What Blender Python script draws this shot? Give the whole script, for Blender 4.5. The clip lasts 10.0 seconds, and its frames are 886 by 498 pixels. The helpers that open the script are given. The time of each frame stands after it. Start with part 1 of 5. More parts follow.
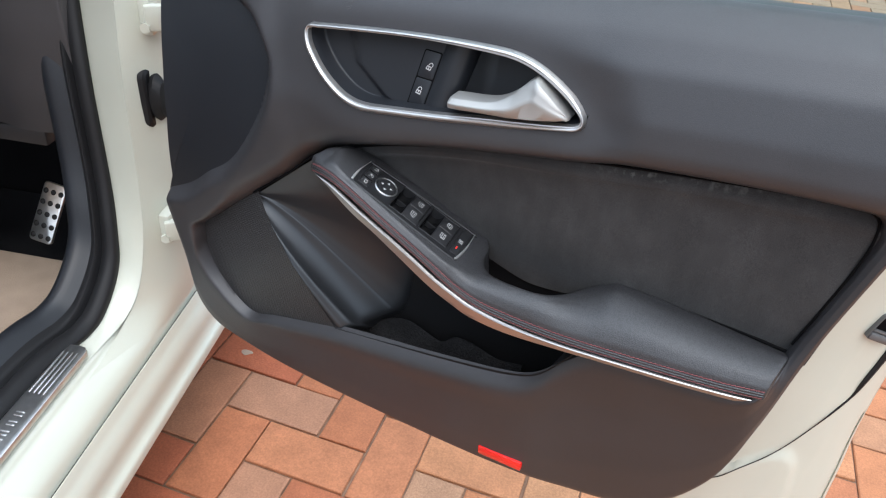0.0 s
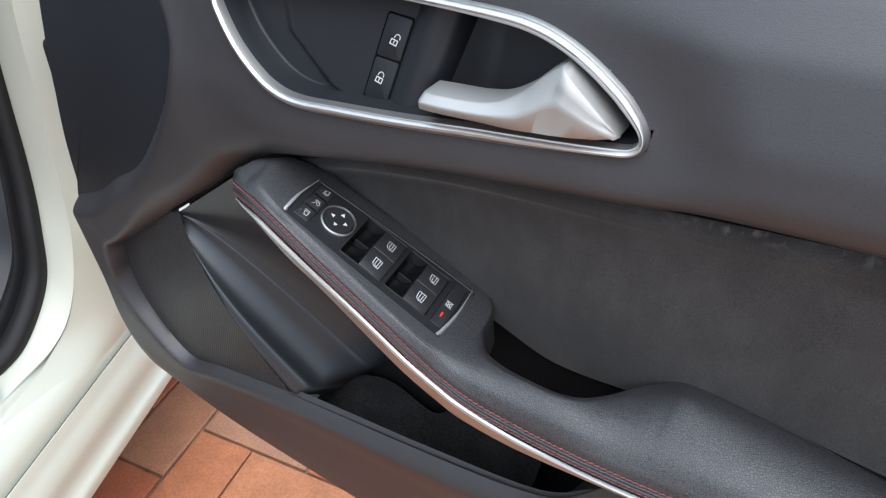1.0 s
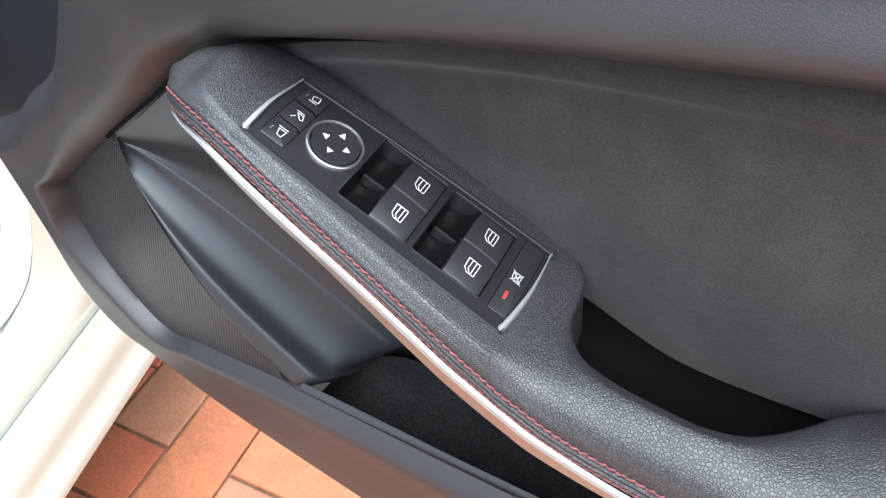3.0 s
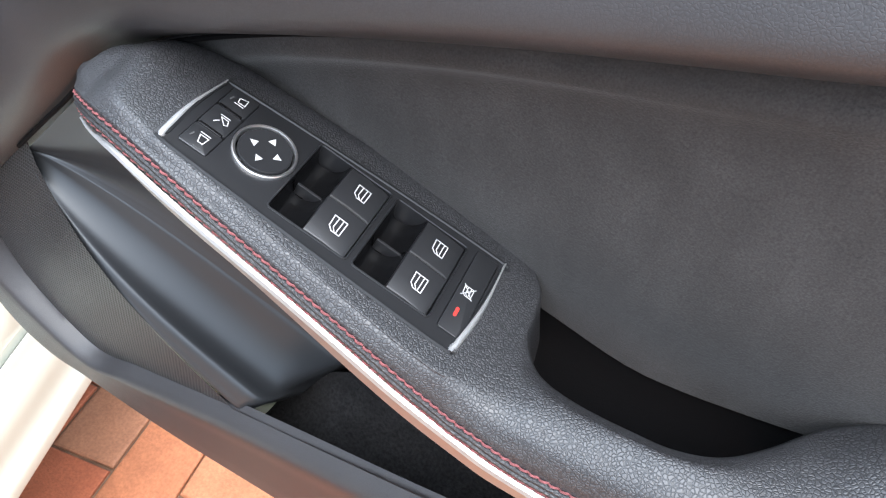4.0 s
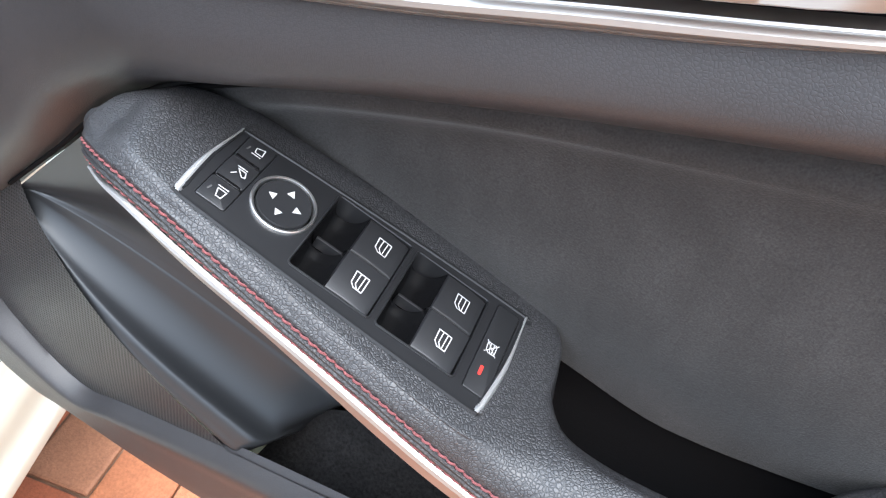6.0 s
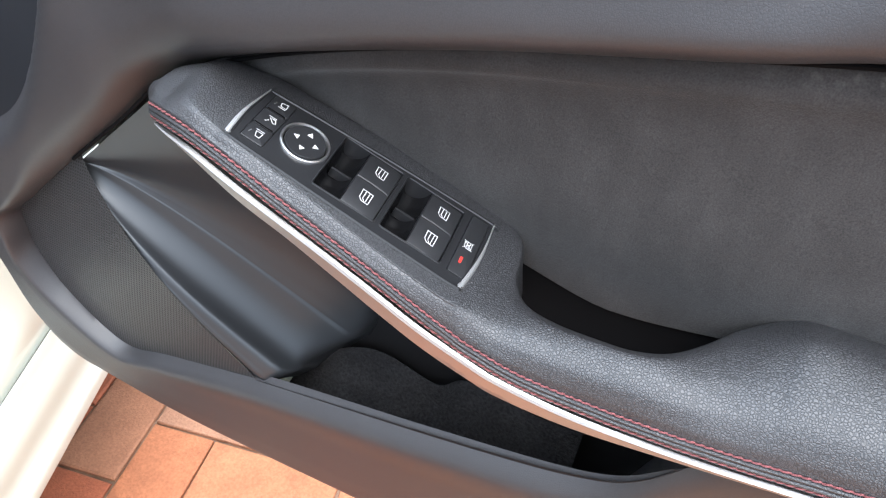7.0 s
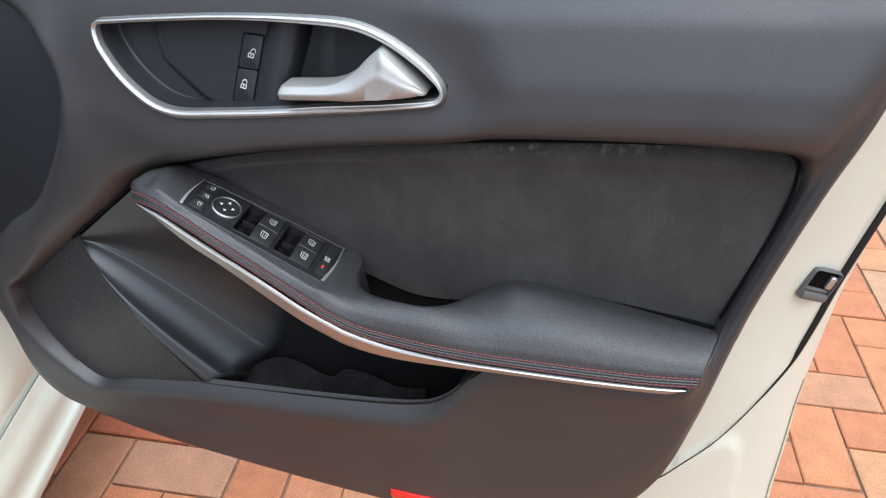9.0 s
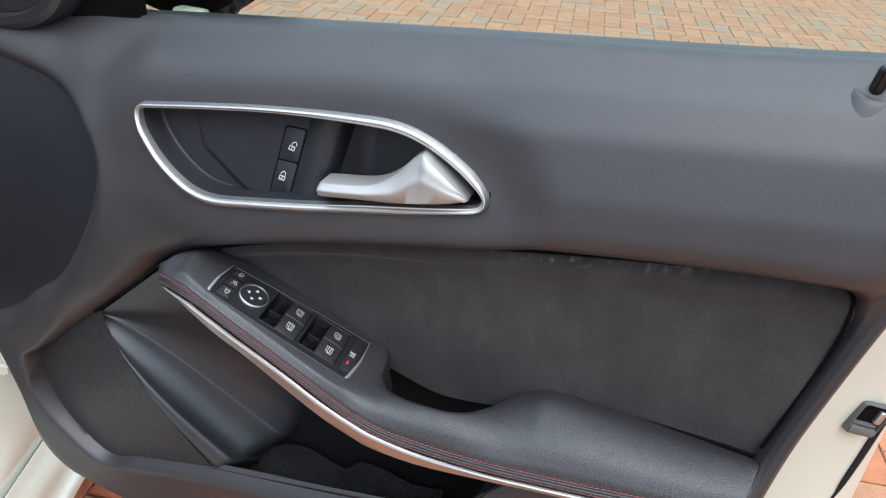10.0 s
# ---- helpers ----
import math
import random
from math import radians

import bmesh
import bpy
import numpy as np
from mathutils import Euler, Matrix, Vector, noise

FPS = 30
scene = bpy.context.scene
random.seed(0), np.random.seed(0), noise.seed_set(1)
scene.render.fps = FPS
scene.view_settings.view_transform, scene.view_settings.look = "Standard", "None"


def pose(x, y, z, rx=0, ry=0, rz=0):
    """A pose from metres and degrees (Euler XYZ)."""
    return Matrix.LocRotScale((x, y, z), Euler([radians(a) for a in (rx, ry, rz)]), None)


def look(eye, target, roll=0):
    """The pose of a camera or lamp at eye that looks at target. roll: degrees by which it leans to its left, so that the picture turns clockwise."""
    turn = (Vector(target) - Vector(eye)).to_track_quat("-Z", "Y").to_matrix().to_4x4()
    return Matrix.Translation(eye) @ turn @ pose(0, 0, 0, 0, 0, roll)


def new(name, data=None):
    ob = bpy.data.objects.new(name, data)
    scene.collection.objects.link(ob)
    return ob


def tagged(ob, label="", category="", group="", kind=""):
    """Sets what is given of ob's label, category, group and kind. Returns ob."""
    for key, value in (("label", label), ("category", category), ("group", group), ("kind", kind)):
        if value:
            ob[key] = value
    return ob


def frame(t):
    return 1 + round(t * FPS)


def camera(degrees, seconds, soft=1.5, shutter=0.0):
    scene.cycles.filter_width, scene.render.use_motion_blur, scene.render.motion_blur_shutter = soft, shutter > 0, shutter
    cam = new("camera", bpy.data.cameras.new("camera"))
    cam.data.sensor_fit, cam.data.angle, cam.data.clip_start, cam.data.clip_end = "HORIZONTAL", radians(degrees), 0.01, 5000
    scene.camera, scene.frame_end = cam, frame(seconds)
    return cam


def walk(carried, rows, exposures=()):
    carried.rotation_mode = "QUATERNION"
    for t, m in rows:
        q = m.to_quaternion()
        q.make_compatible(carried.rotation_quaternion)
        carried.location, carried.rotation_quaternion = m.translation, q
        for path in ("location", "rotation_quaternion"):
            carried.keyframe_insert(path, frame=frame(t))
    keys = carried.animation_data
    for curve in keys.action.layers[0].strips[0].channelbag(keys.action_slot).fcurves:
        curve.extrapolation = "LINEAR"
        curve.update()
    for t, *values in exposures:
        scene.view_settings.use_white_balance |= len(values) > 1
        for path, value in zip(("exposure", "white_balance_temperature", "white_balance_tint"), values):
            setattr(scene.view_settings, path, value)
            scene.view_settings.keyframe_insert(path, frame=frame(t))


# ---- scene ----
cam = camera(61.9, 10.0, soft=1.2)
PATH = [
    (0, (0.663, -0.837, 1.169), (0.219, 0.709, -0.019), 5.4),
    (0.5, (0.655, -0.742, 1.138), (0.208, 0.805, -0.047), 5.3),
    (1, (0.626, -0.575, 1.077), (0.104, 0.863, -0.212), 4.0),
    (1.5, (0.619, -0.513, 1.036), (-0.041, 0.755, -0.363), -1.3),
    (2, (0.595, -0.485, 0.999), (-0.053, 0.762, -0.424), -0.7),
    (3.5, (0.556, -0.416, 0.94), (0.071, 0.888, -0.497), 1.8),
    (4, (0.556, -0.41, 0.936), (0.117, 0.914, -0.497), 2.8),
    (4.5, (0.549, -0.409, 0.937), (0.131, 0.926, -0.493), 3.3),
    (5, (0.542, -0.403, 0.942), (0.148, 0.946, -0.481), 4.2),
    (6.5, (0.527, -0.4, 0.943), (0.164, 0.973, -0.465), 5.5),
    (7, (0.56, -0.495, 0.972), (0.208, 0.914, -0.403), 2.8),
    (7.5, (0.637, -0.629, 1.008), (0.331, 0.894, -0.251), 0.3),
    (8, (0.686, -0.696, 1.015), (0.44, 0.876, -0.196), 0.2),
    (8.5, (0.68, -0.718, 1.027), (0.463, 0.889, -0.143), 0.3),
    (9, (0.675, -0.732, 1.099), (0.463, 0.888, -0.054), 1.7),
    (9.5, (0.671, -0.748, 1.135), (0.442, 0.941, 0.089), 3.1),
    (10, (0.652, -0.702, 1.119), (0.386, 0.997, 0.098), 4.3),
]
BASE = 1.12
walk(cam, [(t, look(eye, target, roll)) for t, eye, target, roll in PATH], [(t, BASE + e) for t, e in ((0, 0), (1, 0.05), (2, 0.33), (3.3, 0.92), (6.5, 0.95), (7, 0.92), (7.5, 0.66), (8, 0.12), (8.5, 0.12), (9, 0.15), (10, 0.12))])

# ---- world and light ----
world = bpy.data.worlds.new("sky")
scene.world = world
world.use_nodes = True
wn = world.node_tree
sky = wn.nodes.new("ShaderNodeTexSky")
sky.sky_type = "NISHITA"
sky.sun_disc = False
sky.sun_elevation, sky.sun_rotation = radians(52), radians(150)
sky.air_density, sky.dust_density, sky.ozone_density = 1.0, 3.0, 1.0
# thin even cloud: the blue sky veiled with white, brightest overhead
wtc = wn.nodes.new("ShaderNodeTexCoord")
wsep = wn.nodes.new("ShaderNodeSeparateXYZ")
wn.links.new(wtc.outputs["Generated"], wsep.inputs[0])
veil = wn.nodes.new("ShaderNodeMapRange")
veil.inputs["To Min"].default_value, veil.inputs["To Max"].default_value = 0.14, 1.75
wn.links.new(wsep.outputs["Z"], veil.inputs["Value"])
cloud = wn.nodes.new("ShaderNodeMix")
cloud.data_type = "RGBA"
cloud.inputs[0].default_value = 0.75
cloud.inputs[7].default_value = (4.45, 5.3, 6.3, 1)
wn.links.new(sky.outputs[0], cloud.inputs[6])
shine = wn.nodes.new("ShaderNodeVectorMath")
shine.operation = "SCALE"
wn.links.new(cloud.outputs[2], shine.inputs[0])
wn.links.new(veil.outputs[0], shine.inputs["Scale"])
wn.links.new(shine.outputs[0], wn.nodes["Background"].inputs[0])
wn.nodes["Background"].inputs[1].default_value = 0.168

sun = new("sun", bpy.data.lights.new("sun", "SUN"))
sun.data.energy, sun.data.angle, sun.data.color = 0.7, radians(60), (1.0, 0.97, 0.93)
sun.matrix_world = look((0.7, -1.0, 3.0), (0, 0, 0))


# ---- materials ----
def material(name, colour, rough=0.5, metal=0.0, grain=0.0, grain_size=0.001, kind="noise", vary=0.12, vary_size=0.08, coat=0.0, spec=0.5, spread=0.1, crease_dark=0.45, fleck=0.0):
    """A Principled material: colour varied at two scales, and a fine relief (grain: its height in metres)."""
    m = bpy.data.materials.new(name)
    m.use_nodes = True
    nt = m.node_tree
    b = nt.nodes["Principled BSDF"]
    b.inputs["Metallic"].default_value = metal
    b.inputs["Coat Weight"].default_value = coat
    b.inputs["Coat Roughness"].default_value = 0.06
    b.inputs["Specular IOR Level"].default_value = spec
    tc = nt.nodes.new("ShaderNodeTexCoord")
    big = nt.nodes.new("ShaderNodeTexNoise")
    big.inputs["Scale"].default_value, big.inputs["Detail"].default_value = 1 / vary_size, 5
    nt.links.new(tc.outputs["Object"], big.inputs["Vector"])
    ramp = nt.nodes.new("ShaderNodeMapRange")
    ramp.inputs["From Min"].default_value, ramp.inputs["From Max"].default_value = 0.3, 0.7
    ramp.inputs["To Min"].default_value, ramp.inputs["To Max"].default_value = 1 - vary, 1 + vary
    nt.links.new(big.outputs[0], ramp.inputs["Value"])
    mix = nt.nodes.new("ShaderNodeVectorMath")
    mix.operation = "SCALE"
    mix.inputs[0].default_value = colour
    nt.links.new(ramp.outputs[0], mix.inputs["Scale"])
    nt.links.new(mix.outputs[0], b.inputs["Base Color"])
    rr = nt.nodes.new("ShaderNodeMapRange")
    rr.inputs["To Min"].default_value, rr.inputs["To Max"].default_value = max(0.02, rough * (1 - spread)), min(1, rough * (1 + spread))
    nt.links.new(big.outputs[0], rr.inputs["Value"])
    nt.links.new(rr.outputs[0], b.inputs["Roughness"])
    if grain:
        if kind == "leather":
            tex = nt.nodes.new("ShaderNodeTexVoronoi")
            tex.feature = "DISTANCE_TO_EDGE"
            tex.inputs["Scale"].default_value = 1 / grain_size
            warp = nt.nodes.new("ShaderNodeTexNoise")
            warp.inputs["Scale"].default_value = 0.6 / grain_size
            add = nt.nodes.new("ShaderNodeVectorMath")
            add.operation = "MULTIPLY_ADD"
            add.inputs[1].default_value = (grain_size * 0.9,) * 3
            nt.links.new(tc.outputs["Object"], warp.inputs["Vector"])
            nt.links.new(warp.outputs["Color"], add.inputs[0])
            nt.links.new(tc.outputs["Object"], add.inputs[2])
            nt.links.new(add.outputs[0], tex.inputs["Vector"])
            cut = nt.nodes.new("ShaderNodeMapRange")
            cut.interpolation_type = "SMOOTHSTEP"
            cut.inputs["From Max"].default_value = 0.22
            nt.links.new(tex.outputs[0], cut.inputs["Value"])
            out = cut.outputs[0]
            # crease shade put into the colour, and below into the gloss
            crease = nt.nodes.new("ShaderNodeMapRange")
            crease.inputs["To Min"].default_value, crease.inputs["To Max"].default_value = crease_dark, 1.05
            nt.links.new(out, crease.inputs["Value"])
            deep = nt.nodes.new("ShaderNodeVectorMath")
            deep.operation = "SCALE"
            nt.links.new(mix.outputs[0], deep.inputs[0])
            nt.links.new(crease.outputs[0], deep.inputs["Scale"])
            nt.links.new(deep.outputs[0], b.inputs["Base Color"])
            gloss = nt.nodes.new("ShaderNodeMapRange")
            gloss.inputs["To Min"].default_value, gloss.inputs["To Max"].default_value = spec * crease_dark, spec
            nt.links.new(out, gloss.inputs["Value"])
            nt.links.new(gloss.outputs[0], b.inputs["Specular IOR Level"])
        else:
            tex = nt.nodes.new("ShaderNodeTexNoise")
            tex.inputs["Scale"].default_value, tex.inputs["Detail"].default_value = 1 / grain_size, 4
            nt.links.new(tc.outputs["Object"], tex.inputs["Vector"])
            out = tex.outputs[0]
            if fleck:
                fl = nt.nodes.new("ShaderNodeMapRange")
                fl.inputs["From Min"].default_value, fl.inputs["From Max"].default_value = 0.3, 0.7
                fl.inputs["To Min"].default_value, fl.inputs["To Max"].default_value = 1 - fleck, 1 + fleck
                nt.links.new(out, fl.inputs["Value"])
                deep = nt.nodes.new("ShaderNodeVectorMath")
                deep.operation = "SCALE"
                nt.links.new(mix.outputs[0], deep.inputs[0])
                nt.links.new(fl.outputs[0], deep.inputs["Scale"])
                nt.links.new(deep.outputs[0], b.inputs["Base Color"])
        bump = nt.nodes.new("ShaderNodeBump")
        bump.inputs["Distance"].default_value = grain
        bump.inputs["Strength"].default_value = 1.0
        nt.links.new(out, bump.inputs["Height"])
        nt.links.new(bump.outputs[0], b.inputs["Normal"])
    return m


def grille_material():
    """Black speaker cover with staggered round holes 2.9 mm apart, sunk and darker."""
    m = material("speaker_mesh", (0.022, 0.022, 0.024), 0.45)
    nt = m.node_tree
    b = nt.nodes["Principled BSDF"]
    tc = nt.nodes.new("ShaderNodeTexCoord")
    rot = nt.nodes.new("ShaderNodeMapping")
    rot.inputs["Rotation"].default_value = (0, radians(12), 0)
    nt.links.new(tc.outputs["Object"], rot.inputs["Vector"])
    sep = nt.nodes.new("ShaderNodeSeparateXYZ")
    nt.links.new(rot.outputs[0], sep.inputs[0])

    def op(kind, a, c=None):
        n = nt.nodes.new("ShaderNodeMath")
        n.operation = kind
        for i, v in enumerate((a, c)):
            if v is None:
                continue
            if isinstance(v, float):
                n.inputs[i].default_value = v
            else:
                nt.links.new(v, n.inputs[i])
        return n.outputs[0]

    pitch = 0.0029
    best = None
    for shift in (0.0, 0.5):
        fx = op("SUBTRACT", op("FRACT", op("ADD", op("DIVIDE", sep.outputs[0], pitch), shift)), 0.5)
        fz = op("MULTIPLY", op("SUBTRACT", op("FRACT", op("ADD", op("DIVIDE", sep.outputs[2], pitch * 1.732), shift)), 0.5), 1.732)
        r = op("SQRT", op("ADD", op("MULTIPLY", fx, fx), op("MULTIPLY", fz, fz)))
        best = r if best is None else op("MINIMUM", best, r)
    hole = nt.nodes.new("ShaderNodeMapRange")
    hole.inputs["From Min"].default_value, hole.inputs["From Max"].default_value = 0.24, 0.36
    nt.links.new(best, hole.inputs["Value"])
    mix = nt.nodes.new("ShaderNodeMix")
    mix.data_type = "RGBA"
    mix.inputs[6].default_value, mix.inputs[7].default_value = (0.010, 0.010, 0.0105, 1), (0.030, 0.031, 0.034, 1)
    nt.links.new(hole.outputs[0], mix.inputs[0])
    nt.links.new(mix.outputs[2], b.inputs["Base Color"])
    gloss = nt.nodes.new("ShaderNodeMapRange")
    gloss.inputs["To Min"].default_value, gloss.inputs["To Max"].default_value = 0.15, 0.6
    nt.links.new(hole.outputs[0], gloss.inputs["Value"])
    nt.links.new(gloss.outputs[0], b.inputs["Specular IOR Level"])
    bump = nt.nodes.new("ShaderNodeBump")
    bump.inputs["Distance"].default_value = 0.0006
    nt.links.new(hole.outputs[0], bump.inputs["Height"])
    nt.links.new(bump.outputs[0], b.inputs["Normal"])
    return m


def brick_material(name, per_island):
    """Clay paver: each one its own shade between orange, red and buff, with pores, stains and pale scuffs."""
    m = bpy.data.materials.new(name)
    m.use_nodes = True
    nt = m.node_tree
    b = nt.nodes["Principled BSDF"]
    if per_island:
        ramp = nt.nodes.new("ShaderNodeValToRGB")
        ramp.color_ramp.interpolation = "CONSTANT"
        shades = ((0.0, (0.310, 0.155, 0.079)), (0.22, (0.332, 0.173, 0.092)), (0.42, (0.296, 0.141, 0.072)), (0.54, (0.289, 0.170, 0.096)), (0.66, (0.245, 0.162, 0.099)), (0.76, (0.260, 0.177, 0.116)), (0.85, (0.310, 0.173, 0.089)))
        els = ramp.color_ramp.elements
        els[0].position, els[0].color = 0, (*shades[0][1], 1)
        els[1].position, els[1].color = shades[1][0], (*shades[1][1], 1)
        for p, c in shades[2:]:
            els.new(p).color = (*c, 1)
        nt.links.new(nt.nodes.new("ShaderNodeNewGeometry").outputs["Random Per Island"], ramp.inputs[0])
        shade = ramp.outputs[0]
    else:
        shade = nt.nodes.new("ShaderNodeObjectInfo").outputs["Color"]
    pos = nt.nodes.new("ShaderNodeNewGeometry").outputs["Position"]
    out = shade
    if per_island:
        # redder near the car door, blending to the plain paler shades with distance
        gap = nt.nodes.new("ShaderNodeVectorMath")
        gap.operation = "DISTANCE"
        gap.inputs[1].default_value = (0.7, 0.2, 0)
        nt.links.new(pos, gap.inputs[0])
        far_mix = nt.nodes.new("ShaderNodeMapRange")
        far_mix.interpolation_type = "SMOOTHSTEP"
        far_mix.inputs["From Min"].default_value, far_mix.inputs["From Max"].default_value = 1.2, 3.4
        nt.links.new(gap.outputs["Value"], far_mix.inputs["Value"])
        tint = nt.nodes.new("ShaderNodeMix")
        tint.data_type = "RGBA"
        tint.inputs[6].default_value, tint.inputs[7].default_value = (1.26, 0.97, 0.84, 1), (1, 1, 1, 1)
        nt.links.new(far_mix.outputs[0], tint.inputs[0])
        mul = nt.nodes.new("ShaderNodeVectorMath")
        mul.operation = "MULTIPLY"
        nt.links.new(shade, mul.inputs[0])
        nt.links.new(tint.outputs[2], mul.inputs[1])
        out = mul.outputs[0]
    for size, lo, hi in ((0.05, 0.86, 1.10), (0.004, 0.80, 1.14)):
        n = nt.nodes.new("ShaderNodeTexNoise")
        n.inputs["Scale"].default_value, n.inputs["Detail"].default_value = 1 / size, 4
        nt.links.new(pos, n.inputs["Vector"])
        r = nt.nodes.new("ShaderNodeMapRange")
        r.inputs["From Min"].default_value, r.inputs["From Max"].default_value = 0.3, 0.7
        r.inputs["To Min"].default_value, r.inputs["To Max"].default_value = lo, hi
        nt.links.new(n.outputs[0], r.inputs["Value"])
        v = nt.nodes.new("ShaderNodeVectorMath")
        v.operation = "SCALE"
        nt.links.new(out, v.inputs[0])
        nt.links.new(r.outputs[0], v.inputs["Scale"])
        out = v.outputs[0]
    nt.links.new(out, b.inputs["Base Color"])
    b.inputs["Roughness"].default_value = 0.8
    n = nt.nodes.new("ShaderNodeTexNoise")
    n.inputs["Scale"].default_value, n.inputs["Detail"].default_value = 400, 6
    nt.links.new(pos, n.inputs["Vector"])
    bump = nt.nodes.new("ShaderNodeBump")
    bump.inputs["Distance"].default_value = 0.001
    nt.links.new(n.outputs[0], bump.inputs["Height"])
    nt.links.new(bump.outputs[0], b.inputs["Normal"])
    return m


PANEL = material("soft_touch_plastic", (0.0300, 0.0287, 0.0310), 0.45, grain=0.00003, grain_size=0.0011, kind="leather", vary=0.1, spec=0.68, coat=0.05, crease_dark=0.92)
LEATHER = material("black_leather", (0.034, 0.0337, 0.0362), 0.42, grain=0.00012, grain_size=0.0015, kind="leather", vary=0.10, spec=0.85, coat=0.0, crease_dark=0.7)
SUEDE = material("suede", (0.0415, 0.0406, 0.0409), 0.9, grain=0.0003, grain_size=0.0008, vary=0.14, vary_size=0.035, spec=0.25, fleck=0.30)
SMOOTH = material("satin_black_plastic", (0.024, 0.0258, 0.0285), 0.36, grain=0.00003, grain_size=0.0008, vary=0.06, spec=0.66)
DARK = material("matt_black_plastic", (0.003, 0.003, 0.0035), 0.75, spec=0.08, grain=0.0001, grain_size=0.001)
SWITCH = material("switch_black", (0.015, 0.0153, 0.0168), 0.38, vary=0.05, spec=0.55)
KEY = material("switch_key", (0.021, 0.0214, 0.0232), 0.33, vary=0.05, spec=0.68)
SCUFF = material("pale_scuff", (0.075, 0.075, 0.075), 0.6)
GREY = material("grey_plastic", (0.10, 0.10, 0.10), 0.4)
GLOSSY = material("gloss_black", (0.006, 0.006, 0.0066), 0.24, vary=0.05, spec=0.5)
SILVER = material("satin_silver", (0.54, 0.53, 0.52), 0.42, metal=1.0, vary=0.03)
HANDLE = material("satin_aluminium", (0.47, 0.465, 0.45), 0.62, metal=1.0, vary=0.03)
CHROME = material("chrome", (0.88, 0.88, 0.88), 0.34, metal=1.0, vary=0.02)
MARK = material("white_print", (0.62, 0.62, 0.62), 0.5, vary=0.03)
PAINT = material("white_car_paint", (0.552, 0.566, 0.484), 0.42, vary=0.02, coat=0.6)
RUBBER = material("black_rubber", (0.009, 0.009, 0.010), 0.6, vary=0.1, spec=0.32, grain=0.0001, grain_size=0.0015)
THREAD = material("red_thread", (0.21, 0.066, 0.069), 0.8, vary=0.2, vary_size=0.002)
REFLECTOR = material("red_reflector", (0.75, 0.015, 0.012), 0.18, vary=0.1, coat=1.0)
LED = material("red_print", (0.85, 0.05, 0.04), 0.4)
STEEL = material("brushed_steel", (0.60, 0.60, 0.59), 0.33, metal=1.0, vary=0.08, vary_size=0.01)
CARPET = material("beige_mat", (0.42, 0.32, 0.24), 0.95, grain=0.0012, grain_size=0.0025, vary=0.12)
FELT = material("grey_felt", (0.017, 0.017, 0.018), 0.97, spec=0.08, fleck=0.4, grain=0.0012, grain_size=0.0022, vary=0.25, vary_size=0.03)
BLACKCARPET = material("black_carpet", (0.010, 0.010, 0.011), 0.98, spec=0.05, fleck=0.6, grain=0.001, grain_size=0.002)
SUEDE.node_tree.nodes["Principled BSDF"].inputs["Sheen Weight"].default_value = 0.16
SUEDE.node_tree.nodes["Principled BSDF"].inputs["Sheen Roughness"].default_value = 0.4
nt = SUEDE.node_tree
tc, b = nt.nodes["Texture Coordinate"], nt.nodes["Principled BSDF"]
source = b.inputs["Base Color"].links[0].from_socket
for size, turn, lo, hi in (((0.050, 1, 0.080), 14, 0.92, 1.09), ((0.012, 1, 0.030), -8, 0.94, 1.07)):
    mp = nt.nodes.new("ShaderNodeMapping")
    mp.inputs["Rotation"].default_value = (0, radians(turn), 0)
    mp.inputs["Scale"].default_value = tuple(1 / v for v in size)
    nt.links.new(tc.outputs["Object"], mp.inputs["Vector"])
    nap = nt.nodes.new("ShaderNodeTexNoise")
    nap.inputs["Scale"].default_value, nap.inputs["Detail"].default_value = 1.0, 3
    nt.links.new(mp.outputs[0], nap.inputs["Vector"])
    tone = nt.nodes.new("ShaderNodeMapRange")
    tone.inputs["From Min"].default_value, tone.inputs["From Max"].default_value = 0.35, 0.65
    tone.inputs["To Min"].default_value, tone.inputs["To Max"].default_value = lo, hi
    nt.links.new(nap.outputs[0], tone.inputs["Value"])
    mul = nt.nodes.new("ShaderNodeVectorMath")
    mul.operation = "SCALE"
    nt.links.new(source, mul.inputs[0])
    nt.links.new(tone.outputs[0], mul.inputs["Scale"])
    source = mul.outputs[0]
sep = nt.nodes.new("ShaderNodeSeparateXYZ")
nt.links.new(tc.outputs["Object"], sep.inputs[0])


def step_node(value, ramp):
    """A smooth ramp up (or down) between two values."""
    n = nt.nodes.new("ShaderNodeMapRange")
    n.interpolation_type = "SMOOTHSTEP"
    n.inputs["From Min"].default_value, n.inputs["From Max"].default_value = ramp[:2]
    n.inputs["To Min"].default_value, n.inputs["To Max"].default_value = ramp[2:]
    nt.links.new(value, n.inputs["Value"])
    return n.outputs[0]


def sum_node(kind, a, c):
    n = nt.nodes.new("ShaderNodeMath")
    n.operation = kind
    for i, v in enumerate((a, c)):
        if isinstance(v, float):
            n.inputs[i].default_value = v
        else:
            nt.links.new(v, n.inputs[i])
    return n.outputs[0]


